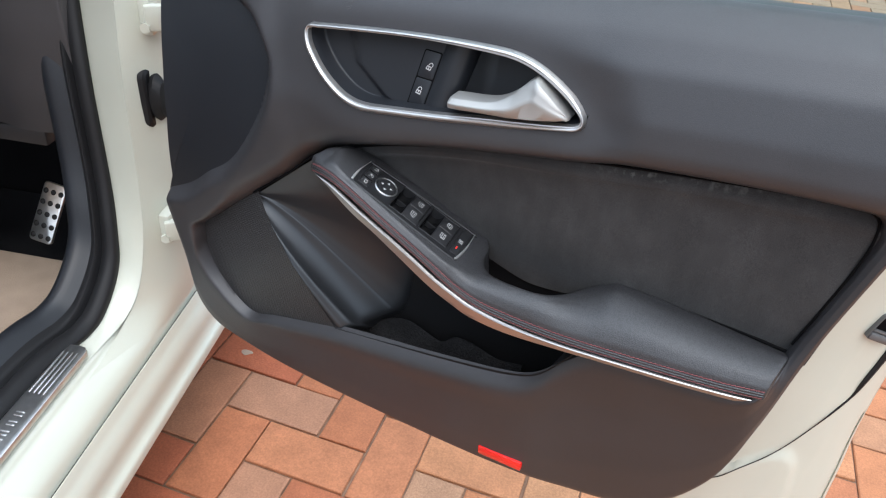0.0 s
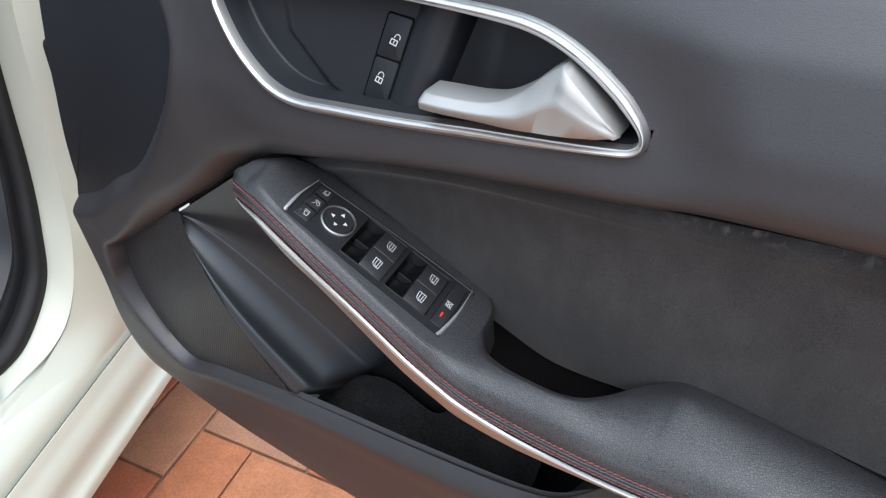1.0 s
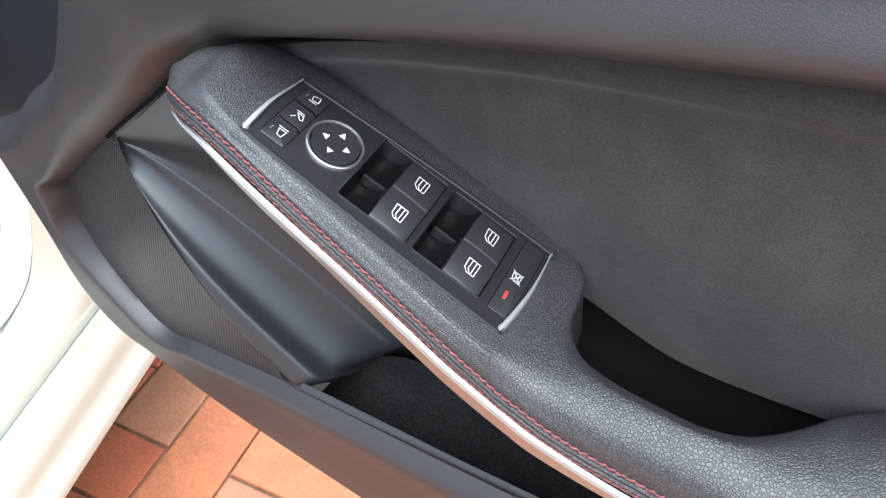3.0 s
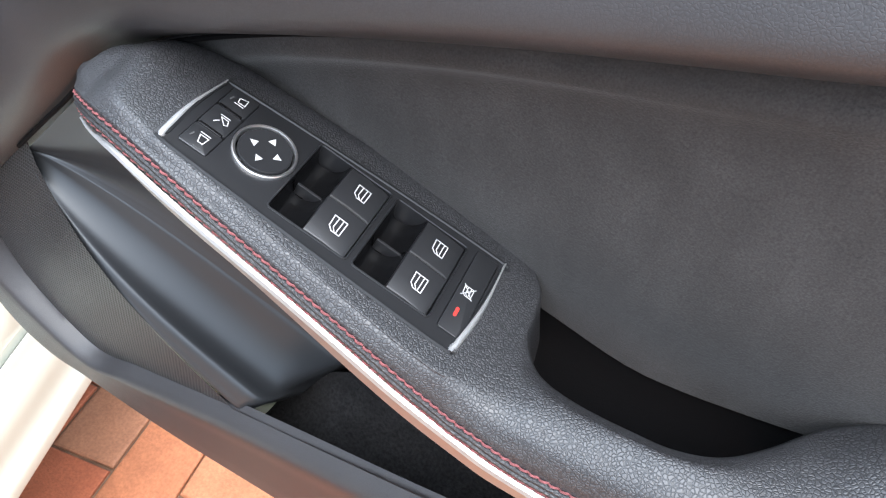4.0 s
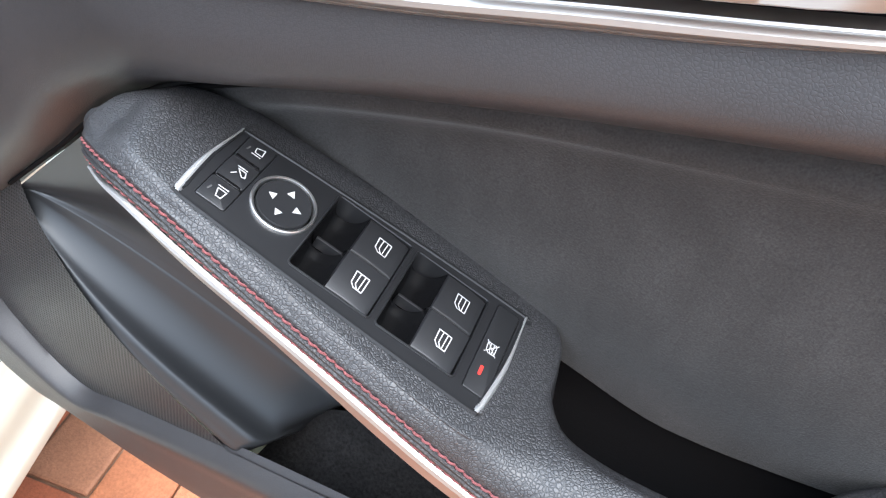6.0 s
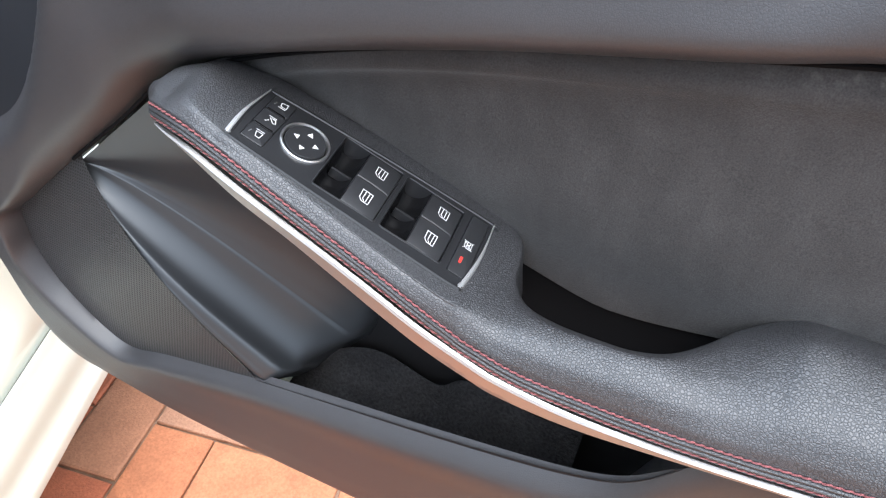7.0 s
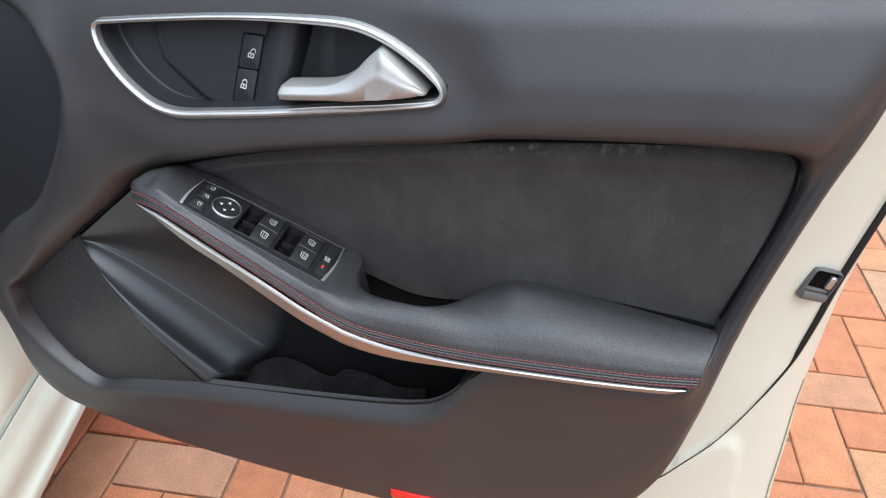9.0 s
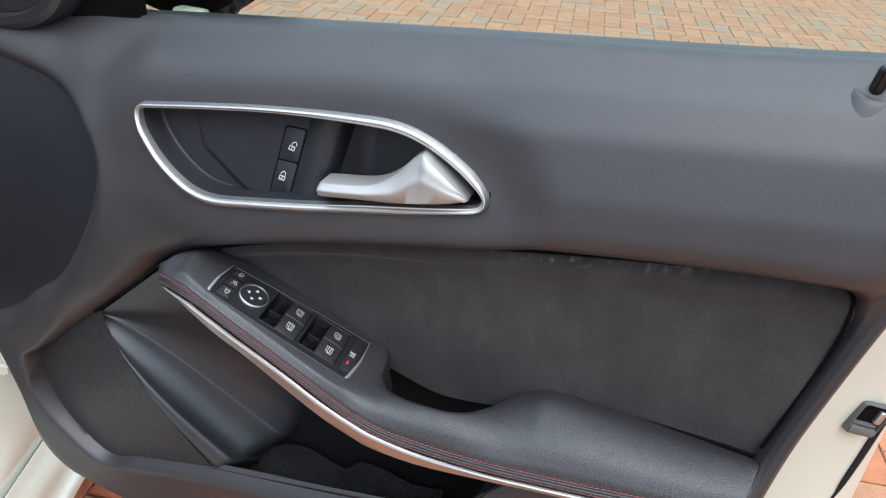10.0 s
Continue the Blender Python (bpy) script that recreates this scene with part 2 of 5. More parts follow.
rub = nt.nodes.new("ShaderNodeTexNoise")
rub.inputs["Scale"].default_value, rub.inputs["Detail"].default_value = 130, 6
nt.links.new(tc.outputs["Object"], rub.inputs["Vector"])
off = sum_node("ABSOLUTE", sum_node("SUBTRACT", sum_node("SUBTRACT", sep.outputs[2], sum_node("MULTIPLY", sep.outputs[0], 0.168)), 0.7655), 0.0)
worn = sum_node("MULTIPLY", step_node(off, (0.001, 0.0075, 1.0, 0.0)), step_node(rub.outputs[0], (0.50, 0.68, 0.0, 0.8)))
worn = sum_node("MULTIPLY", worn, sum_node("MULTIPLY", step_node(sep.outputs[0], (0.40, 0.47, 0.0, 1.0)), step_node(sep.outputs[0], (0.55, 0.61, 1.0, 0.0))))
pale = nt.nodes.new("ShaderNodeMix")
pale.data_type = "RGBA"
pale.inputs[7].default_value = (0.13, 0.13, 0.125, 1)
nt.links.new(worn, pale.inputs[0])
nt.links.new(source, pale.inputs[6])
nt.links.new(pale.outputs[2], b.inputs["Base Color"])
for m in (PANEL, LEATHER):
    m.node_tree.nodes["Principled BSDF"].inputs["Coat Roughness"].default_value = 0.44
for m, tint in ((LEATHER, 0.95), (SMOOTH, 0.85), (PANEL, 0.95)):
    m.node_tree.nodes["Principled BSDF"].inputs["Specular Tint"].default_value = (tint, tint / 2 + 0.5, 1.0, 1)
COVER = material("smooth_dark_plastic", (0.0140, 0.0158, 0.0195), 0.42, vary=0.06, spec=0.42)
GRILLE = grille_material()
BRIGHT = material("bright_trim", (0.88, 0.88, 0.88), 0.5, metal=1.0, vary=0.02)
BRICK = brick_material("clay_paver", False)
BRICKS = brick_material("clay_pavers", True)
SAND = material("joint_sand", (0.21, 0.125, 0.080), 0.95, grain=0.001, grain_size=0.003, vary=0.35, vary_size=0.05)
PANE = bpy.data.materials.new("tinted_glass")
PANE.use_nodes = True
pb = PANE.node_tree.nodes["Principled BSDF"]
pb.inputs["Base Color"].default_value = (0.80, 0.90, 0.86, 1)
pb.inputs["Roughness"].default_value, pb.inputs["Transmission Weight"].default_value, pb.inputs["IOR"].default_value = 0.0, 1.0, 1.45


# ---- mesh helpers ----


def part(name, bm, mat, parent, label="", sharp=35, smooth=True):
    """Links a bmesh as one mesh object under a thing or a part."""
    bmesh.ops.recalc_face_normals(bm, faces=bm.faces)
    me = bpy.data.meshes.new(name)
    bm.to_mesh(me)
    bm.free()
    if smooth:
        me.shade_smooth()
        me.set_sharp_from_angle(angle=radians(sharp))
    me.materials.append(mat)
    ob = new(name, me)
    if parent is car and frame_m is not None:
        ob.parent, ob.matrix_parent_inverse, ob.matrix_basis = car, CAR.inverted(), frame_m
    elif parent is not None:
        ob.parent = parent
    if label:
        ob["label"] = label
    return ob


def spline(pts, per=12, closed=False):
    """A smooth curve through the points: Catmull-Rom, with per steps from point to point."""
    p = np.array(pts, float)
    n = len(p)
    get = (lambda i: p[i % n]) if closed else (lambda i: p[i] if 0 <= i < n else (2 * p[0] - p[1] if i < 0 else 2 * p[-1] - p[-2]))
    out = []
    for i in range(n if closed else n - 1):
        a, b, c, d = get(i - 1), get(i), get(i + 1), get(i + 2)
        for k in range(per):
            t = k / per
            out.append(0.5 * (2 * b + (c - a) * t + (2 * a - 5 * b + 4 * c - d) * t * t + (3 * b - a - 3 * c + d) * t ** 3))
    if not closed:
        out.append(p[-1])
    return np.array(out)


def even(pts, n):
    """The polyline again, as n points an equal way apart."""
    p = np.array(pts, float)
    s = np.r_[0, np.cumsum(np.linalg.norm(np.diff(p, axis=0), axis=1))]
    t = np.linspace(0, s[-1], n)
    return np.stack([np.interp(t, s, p[:, k]) for k in range(p.shape[1])], 1)


def run(pts, n, per=16):
    return even(spline(pts, per), n)


def sheet(rows, around=False, across=False, bm=None):
    """A grid of quads over rows of points."""
    bm = bm or bmesh.new()
    vs = [[bm.verts.new(tuple(q)) for q in r] for r in rows]
    h, w = len(vs), len(vs[0])
    for i in range(h if across else h - 1):
        for j in range(w if around else w - 1):
            a, b, c, d = vs[i][j], vs[i][(j + 1) % w], vs[(i + 1) % h][(j + 1) % w], vs[(i + 1) % h][j]
            bm.faces.new((a, b, c, d))
    return bm


def loft(curves, steps):
    """A smooth sheet through curves that have equally many points."""
    c = np.array(curves, float)
    return sheet(np.array([spline(c[:, j], steps) for j in range(c.shape[1])]))


def tube(path, radius, sides=8, bm=None, closed=False, taper=None):
    p = np.array(path, float)
    n = len(p)
    tan = np.roll(p, -1, 0) - np.roll(p, 1, 0) if closed else np.gradient(p, axis=0)
    rows = []
    for i in range(n):
        t = Vector(tan[i]).normalized()
        s = t.cross(Vector((0.13, 0.9, 0.4))).normalized()
        u = s.cross(t)
        r = float(radius * (taper[i] if taper is not None else 1))
        rows.append([Vector(p[i]) + r * (math.cos(a) * s + math.sin(a) * u) for a in (2 * math.pi * k / sides for k in range(sides))])
    bm = sheet(rows, around=True, across=closed, bm=bm)
    if not closed:
        bm.verts.ensure_lookup_table()
        m = len(bm.verts)
        bm.faces.new([bm.verts[m - n * sides + k] for k in range(sides)])
        bm.faces.new([bm.verts[m - sides + k] for k in range(sides)])
    return bm


def block(x0, x1, y0, y1, z0, z1, bevel=0.0, seg=2, bm=None, m=None):
    """A box with rounded edges."""
    b = bmesh.new()
    bmesh.ops.create_cube(b, size=1)
    for v in b.verts:
        v.co = Vector((x0 + (v.co.x + 0.5) * (x1 - x0), y0 + (v.co.y + 0.5) * (y1 - y0), z0 + (v.co.z + 0.5) * (z1 - z0)))
    if bevel:
        bmesh.ops.bevel(b, geom=b.edges[:], offset=bevel, segments=seg, affect="EDGES", profile=0.5)
    if m is not None:
        bmesh.ops.transform(b, matrix=m, verts=b.verts)
    return join(bm, b)


def join(bm, other):
    if bm is None:
        return other
    me = bpy.data.meshes.new("join")
    other.to_mesh(me)
    other.free()
    bm.from_mesh(me)
    bpy.data.meshes.remove(me)
    return bm


def slab(outline, depth, bevel=0.0, seg=2, m=None):
    """A plate from a closed outline (x, y), its top at z = 0."""
    b = bmesh.new()
    f = b.faces.new([b.verts.new((x, y, 0)) for x, y in outline])
    ex = bmesh.ops.extrude_face_region(b, geom=[f])
    vs = [g for g in ex["geom"] if isinstance(g, bmesh.types.BMVert)]
    bmesh.ops.translate(b, vec=(0, 0, -depth), verts=vs)
    if bevel:
        bmesh.ops.bevel(b, geom=[e for e in b.edges if all(abs(v.co.z) < 1e-6 for v in e.verts)], offset=bevel, segments=seg, affect="EDGES", profile=0.5)
    if m is not None:
        bmesh.ops.transform(b, matrix=m, verts=b.verts)
    return b


def rounded(x0, x1, y0, y1, r, seg=4):
    """A rectangle with round corners."""
    out = []
    for cx, cy, a in ((x1 - r, y1 - r, 0), (x0 + r, y1 - r, 90), (x0 + r, y0 + r, 180), (x1 - r, y0 + r, 270)):
        out += [(cx + r * math.cos(radians(a + k * 90 / seg)), cy + r * math.sin(radians(a + k * 90 / seg))) for k in range(seg + 1)]
    return out


def smoothstep(a, b, x):
    t = np.clip((np.asarray(x, float) - a) / (b - a), 0, 1)
    return t * t * (3 - 2 * t)


def inside(poly, u, z):
    c = False
    for (x0, y0), (x1, y1) in zip(poly, np.roll(poly, -1, 0)):
        if (y0 > z) != (y1 > z) and u < (x1 - x0) * (z - y0) / (y1 - y0) + x0:
            c = not c
    return c


def L(u, d, z):
    """A place on the door: along it from the hinge, out of it into the cabin, up."""
    return (u, -d, z)


# ======== the open front door ========
DOOR = pose(0.2, -0.19, 0, 0, 0, -10)
CAR = Matrix(((0.986, -0.165, 0, 0.01), (0.165, 0.986, 0, 0), (0, 0, 1, 0), (0, 0, 0, 1)))
car = tagged(new("car"), "white car on clay paving with its driver's door open", "car")
car.matrix_world = CAR
door, frame_m = car, DOOR

# the inner trim: a ring from the outer outline to the opening that holds inlay, armrest, pocket and speaker
OUTER = [(-0.128, 0.922), (0.0, 0.941), (0.065, 0.951), (0.184, 0.963), (0.30, 0.974), (0.42, 0.985), (0.53, 0.995), (0.63, 1.005), (0.706, 1.013), (0.699, 0.930), (0.681, 0.855), (0.667, 0.785), (0.6553, 0.717), (0.641, 0.625), (0.624, 0.532), (0.588, 0.460), (0.535, 0.420), (0.48, 0.406), (0.42, 0.402), (0.30, 0.393), (0.15, 0.390), (0.05, 0.396), (-0.03, 0.410), (-0.062, 0.425), (-0.087, 0.460), (-0.100, 0.53), (-0.122, 0.622), (-0.110, 0.650), (-0.106, 0.74)]
INNER = [(0.03, 0.675), (0.085, 0.722), (0.125, 0.757), (0.187, 0.783), (0.291, 0.815), (0.418, 0.843), (0.525, 0.861), (0.617, 0.872), (0.652, 0.871), (0.659, 0.850), (0.656, 0.815), (0.648, 0.77), (0.637, 0.715), (0.632, 0.687), (0.605, 0.670), (0.535, 0.660), (0.475, 0.65), (0.443, 0.620), (0.402, 0.5805), (0.30, 0.5535), (0.162, 0.5255), (0.06, 0.494), (0.008, 0.477), (-0.042, 0.512), (-0.066, 0.55), (-0.068, 0.575), (-0.064, 0.592), (-0.04, 0.613), (-0.005, 0.645)]
PROFILE = {
    "t": ((0, -0.085), (0.05, -0.074), (0.16, -0.054), (0.36, -0.031), (0.66, -0.011), (0.84, -0.006), (0.94, -0.010), (1, -0.036)),
    "u": ((0, -0.085), (0.05, -0.074), (0.16, -0.055), (0.36, -0.036), (0.66, -0.021), (0.84, -0.016), (0.94, -0.018), (1, -0.038)),
    "r": ((0, -0.050), (0.10, -0.038), (0.3, -0.034), (0.6, -0.036), (0.85, -0.040), (1, -0.052)),
    "c": ((0, -0.034), (0.05, -0.020), (0.3, -0.013), (0.7, -0.009), (0.95, -0.003), (1, -0.008)),
    "b": ((0, -0.026), (0.05, -0.010), (0.3, -0.005), (0.7, 0.000), (0.84, 0.004), (0.91, 0.004), (1, -0.010)),
    "q": ((0, -0.022), (0.05, -0.008), (0.3, -0.004), (0.8, 0.002), (0.92, 0.003), (1, -0.010)),
    "s": ((0, -0.020), (0.06, -0.003), (0.3, 0.002), (0.8, 0.003), (0.92, 0.002), (1, -0.014)),
    "g": ((0, -0.080), (0.05, -0.066), (0.16, -0.044), (0.36, -0.018), (0.6, -0.001), (0.9, 0.003), (0.96, 0.001), (1, -0.014)),
    "f": ((0, -0.008), (0.06, 0.004), (0.5, 0.006), (0.9, 0.004), (0.96, 0.002), (1, -0.014)),
}
KIND = "ggttuuuuurrrrcccccbbbqqssssff"
PER, ROWS_ = 16, 40
ws = np.linspace(0, 1, ROWS_)


def profile(kind):
    p = np.array(PROFILE[kind])
    d = np.interp(np.linspace(0, 1, 400), p[:, 0], p[:, 1])
    e = np.r_[[d[0]] * 14, d, [d[-1]] * 14]
    d = np.convolve(e, np.ones(29) / 29, "valid")
    d[-1], d[0] = p[-1, 1], p[0, 1]
    return np.interp(ws, np.linspace(0, 1, 400), d)


DISH = np.array([(-110, 0.16), (-82, 0.139), (-48, 0.120), (-25, 0.134), (-6, 0.150), (10, 0.176), (18, 0.194), (24, 0.196), (34, 0.191), (44, 0.184), (52, 0.170), (62, 0.156), (75, 0.147), (120, 0.147)])

dish_a = np.linspace(-110, 120, 461)
dish_r = np.convolve(np.r_[[0.16] * 20, np.interp(dish_a, DISH[:, 0], DISH[:, 1]), [0.147] * 20], np.ones(41) / 41, "valid")


def dish(u, z):
    """How far the front end of the trim falls back behind its rounded edge."""
    x, y = u + 0.115, z - 0.765
    a = np.degrees(np.arctan2(y, x))
    r = np.interp(a, dish_a, dish_r, left=0.16, right=0.147) - np.hypot(x, y)
    return 0.022 * smoothstep(-0.008, 0.020, r) + 0.09 * np.maximum(r, 0) * smoothstep(0, 0.03, r)


def edge_u(z):
    """The front edge of the trim."""
    return float(np.interp(z, (0.60, 0.622, 0.65, 0.74, 0.80, 0.87, 0.93), (-0.110, -0.121, -0.109, -0.105, -0.109, -0.117, -0.127)))


outer, inner = spline(OUTER, PER, True), spline(INNER, PER, True)
table = np.array([profile(k) for k in KIND])
n = len(OUTER)
panel_d = np.array([(1 - k / PER) * table[i] + k / PER * table[(i + 1) % n] for i in range(n) for k in range(PER)])
panel_uz = outer[None] * (1 - ws[:, None, None]) + inner[None] * ws[:, None, None]
panel_d = sum(np.roll(panel_d, k, 0) for k in range(-9, 10)) / 19
panel_flat = panel_d.T.copy()
panel_d = panel_d.T - dish(panel_uz[..., 0], panel_uz[..., 1])
BEZEL = [(0.1075, 0.893), (0.1115, 0.8975), (0.119, 0.899), (0.165, 0.906), (0.216, 0.913), (0.265, 0.918), (0.311, 0.921), (0.333, 0.921), (0.351, 0.918), (0.370, 0.9115), (0.389, 0.902), (0.400, 0.8945), (0.407, 0.888), (0.409, 0.882), (0.405, 0.8768), (0.394, 0.8735), (0.361, 0.867), (0.316, 0.859), (0.269, 0.850), (0.220, 0.842), (0.188, 0.8375), (0.167, 0.8395), (0.149, 0.847), (0.131, 0.859), (0.116, 0.874), (0.110, 0.883)]
bezel = even(np.vstack([spline(BEZEL, 10, True), spline(BEZEL, 10, True)[:1]]), 241)[:-1]


def bez_d(u, z):
    return -0.0095 - 0.30 * (z - 0.836)


# the panel lies flat round the handle surround
gap_b = np.min(np.hypot(panel_uz[..., 0][..., None] - bezel[::3, 0], panel_uz[..., 1][..., None] - bezel[::3, 1]), axis=-1)
mixb = 1 - smoothstep(0.006, 0.055, gap_b)
panel_d = panel_d * (1 - mixb) + (bez_d(panel_uz[..., 0], panel_uz[..., 1]) - 0.003) * mixb
rows = [[L(outer[j][0], panel_d[0, j] - 0.025, outer[j][1]) for j in range(len(outer))]]
rows += [[L(panel_uz[i, j, 0], panel_d[i, j], panel_uz[i, j, 1]) for j in range(len(outer))] for i in range(ROWS_)]
low = np.array([(KIND[j // PER] in "bq") * (1 - (j % PER) / PER) + (KIND[(j // PER + 1) % n] in "bq") * (j % PER) / PER for j in range(len(outer))])
rows += [[L(inner[j][0], panel_d[-1, j] - 0.03 + 0.027 * low[j], inner[j][1] - 0.03 * low[j]) for j in range(len(outer))]]
bm = sheet(rows, around=True)
cut = [f for f in bm.faces if (c := f.calc_center_median()) and inside(bezel, c.x, c.z) and c.z > 0.81 and -c.y > -0.06]
cut += [f for f in bm.faces if (c := f.calc_center_median()) and dish(c.x, c.z) > 0.0232 and c.x > edge_u(c.z) + 0.006 and f not in cut]
bmesh.ops.delete(bm, geom=cut, context="FACES")
part("trim_panel", bm, PANEL, door, "grained brown-black soft-touch door card", sharp=50)


def blend_d(u, z):
    """Depth of the trim panel at a place on it."""
    q = (panel_uz[..., 0] - u) ** 2 + (panel_uz[..., 1] - z) ** 2
    k = np.argpartition(q.ravel(), 6)[:6]
    w = 1 / (q.ravel()[k] + 1e-7)
    return float((panel_d.ravel()[k] * w).sum() / w.sum())


# front end of the trim: one gently bowed smooth sheet, its dark reflection put into the colour
near_ = (np.hypot(panel_uz[..., 0] + 0.115, panel_uz[..., 1] - 0.765) < 0.25) & (panel_uz[..., 1] > 0.63) & (panel_uz[..., 1] < 0.91)
fu, fz = panel_uz[..., 0][near_] + 0.05, panel_uz[..., 1][near_] - 0.765
bow = np.linalg.lstsq(np.stack([np.ones_like(fu), fu, fz, fz * fz], 1), panel_flat[near_], rcond=None)[0]


def cover_d(u, z):
    return float(np.dot(bow, (1, u + 0.05, z - 0.765, (z - 0.765) ** 2)))


ring_ = [(max(-0.115 + r * math.cos(radians(a)), edge_u(0.765 + r * math.sin(radians(a)))), 0.765 + r * math.sin(radians(a))) for a in np.linspace(-97, 68, 120) for r in [float(np.interp(a, dish_a, dish_r)) + 0.004]]
ring_ += [(edge_u(z), z) for z in np.linspace(ring_[-1][1], ring_[0][1], 42)[1:-1]]
mid_ = np.array((-0.06, 0.765))
rows = []
for k in (1.0, 0.97, 0.93, 0.88, 0.8, 0.7, 0.6, 0.5, 0.4, 0.3, 0.2, 0.1, 0.001):
    rows.append([L(u, cover_d(u, z) - 0.0135 - 0.003 * (1 - k * k), z) for u, z in (mid_ + (np.array(q) - mid_) * k for q in ring_)])
part("front_dark_sheet", sheet(rows, around=True), COVER, door, "smooth hinge end of the trim, coloured dark for what it reflects", sharp=60)

# white steel shell behind the trim
SH_IN = [(0.690, 1.012), (0.690, 0.926), (0.676, 0.863), (0.655, 0.78), (0.642, 0.715), (0.630, 0.625), (0.608, 0.528), (0.592, 0.49), (0.575, 0.465), (0.555, 0.45), (0.525, 0.428), (0.483, 0.415), (0.355, 0.40), (0.15, 0.385), (-0.05, 0.37), (-0.12, 0.40)]
SH_OUT = [(0.775, 1.03), (0.757, 0.92), (0.747, 0.85), (0.738, 0.76), (0.735, 0.70), (0.737, 0.60), (0.743, 0.53), (0.749, 0.45), (0.759, 0.385), (0.748, 0.361), (0.66, 0.351), (0.583, 0.342), (0.40, 0.325), (0.15, 0.315), (-0.05, 0.31), (-0.17, 0.33)]
si, so = spline(SH_IN, 12), spline(SH_OUT, 12)
sw_, sd_ = np.array([(0, -0.056), (0.15, -0.062), (0.35, -0.070), (0.55, -0.078), (0.75, -0.090), (0.90, -0.104), (0.97, -0.113), (1.0, -0.122)]).T
PRESS = spline([(0.56, 0.408), (0.64, 0.410), (0.695, 0.416), (0.711, 0.432), (0.706, 0.48), (0.701, 0.515), (0.695, 0.548), (0.683, 0.562), (0.664, 0.552), (0.61, 0.49)], 8, True)


def shell_relief(u, z):
    """The pressed field at the foot of the door, and the hem along its edge."""
    p = PRESS
    r = np.min(np.hypot(p[:, 0] - u, p[:, 1] - z)) * (1 if inside(p, u, z) else -1)
    return 0.0055 * float(smoothstep(-0.003, 0.004, r))


shell_rows, shell_pts = [], []
for w in np.r_[np.linspace(0, 0.94, 44), 0.955, 0.96, 0.963, 0.968, 0.972, 0.976, 0.985, 0.993, 1.0]:
    row = []
    for a, b in zip(si, so):
        u, z = a + (b - a) * w
        d = float(np.interp(w, sw_, sd_)) + shell_relief(u, z) - (0.0035 if 0.957 < w < 0.974 and z < 0.62 else 0)
        row.append(L(u, d, z))
        shell_pts.append((u, z, d))
    shell_rows.append(row)
for w, d in ((1.005, -0.135), (0.99, -0.142)):
    shell_rows.append([L((a + (b - a) * w)[0], d, (a + (b - a) * w)[1]) for a, b in zip(si, so)])
shell_rows.append([L(a[0] - 0.05 * (1 if a[0] > 0.65 else 0), -0.142, a[1] + 0.04) for a in so])
part("door_shell", sheet(shell_rows), PAINT, door, "white painted steel door edge", sharp=50)
shell_pts = np.array(shell_pts)


def shell_d(u, z):
    return shell_pts[np.argmin((shell_pts[:, 0] - u) ** 2 + (shell_pts[:, 1] - z) ** 2), 2]


part("outer_skin", block(-0.12, 0.74, 0.140, 0.150, 0.34, 0.89, 0.004), PAINT, door, "white painted outer door skin")

# inlay of suede
INL_TOP = [(0.108, -0.034, 0.748), (0.135, -0.036, 0.764), (0.187, -0.036, 0.783), (0.291, -0.036, 0.815), (0.418, -0.036, 0.843), (0.525, -0.040, 0.861), (0.617, -0.043, 0.873), (0.664, -0.048, 0.873)]
INL_MID = [(0.118, -0.046, 0.735), (0.16, -0.049, 0.745), (0.21, -0.050, 0.765), (0.30, -0.0465, 0.788), (0.42, -0.0415, 0.808), (0.53, -0.0435, 0.826), (0.62, -0.0455, 0.835), (0.668, -0.048, 0.835)]
INL_LOW = [(0.13, -0.050, 0.70), (0.19, -0.056, 0.70), (0.25, -0.061, 0.695), (0.320, -0.063, 0.673), (0.367, -0.060, 0.6632), (0.394, -0.058, 0.665), (0.4177, -0.056, 0.6706), (0.4433, -0.054, 0.6777), (0.50, -0.053, 0.690), (0.59, -0.052, 0.690), (0.656, -0.052, 0.698)]
c = np.array([run([L(*p) for p in q], 60) for q in (INL_TOP, INL_MID, INL_LOW)])
mid2 = (c[1] + c[2]) / 2 + np.array((0, -0.0035, 0))
roll = [c[0] + (c[1] - c[0]) * k + np.array((0, y, 0)) for k, y in ((0.0, 0.011), (0.03, 0.0078), (0.10, 0.0048), (0.25, 0.0012), (0.5, -0.0018))]
part("suede_inlay", loft([*roll, c[1], mid2, c[2]], 8), SUEDE, door, "charcoal suede inlay with brushed nap marks")
# well behind the pull grip: a near-black sheet, its shade put into the colour
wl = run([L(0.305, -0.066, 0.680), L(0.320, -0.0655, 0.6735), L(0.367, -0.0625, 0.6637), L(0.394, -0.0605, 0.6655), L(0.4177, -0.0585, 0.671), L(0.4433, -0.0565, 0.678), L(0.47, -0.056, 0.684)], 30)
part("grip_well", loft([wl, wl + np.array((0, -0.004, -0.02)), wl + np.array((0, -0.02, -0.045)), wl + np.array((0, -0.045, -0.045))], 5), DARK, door)

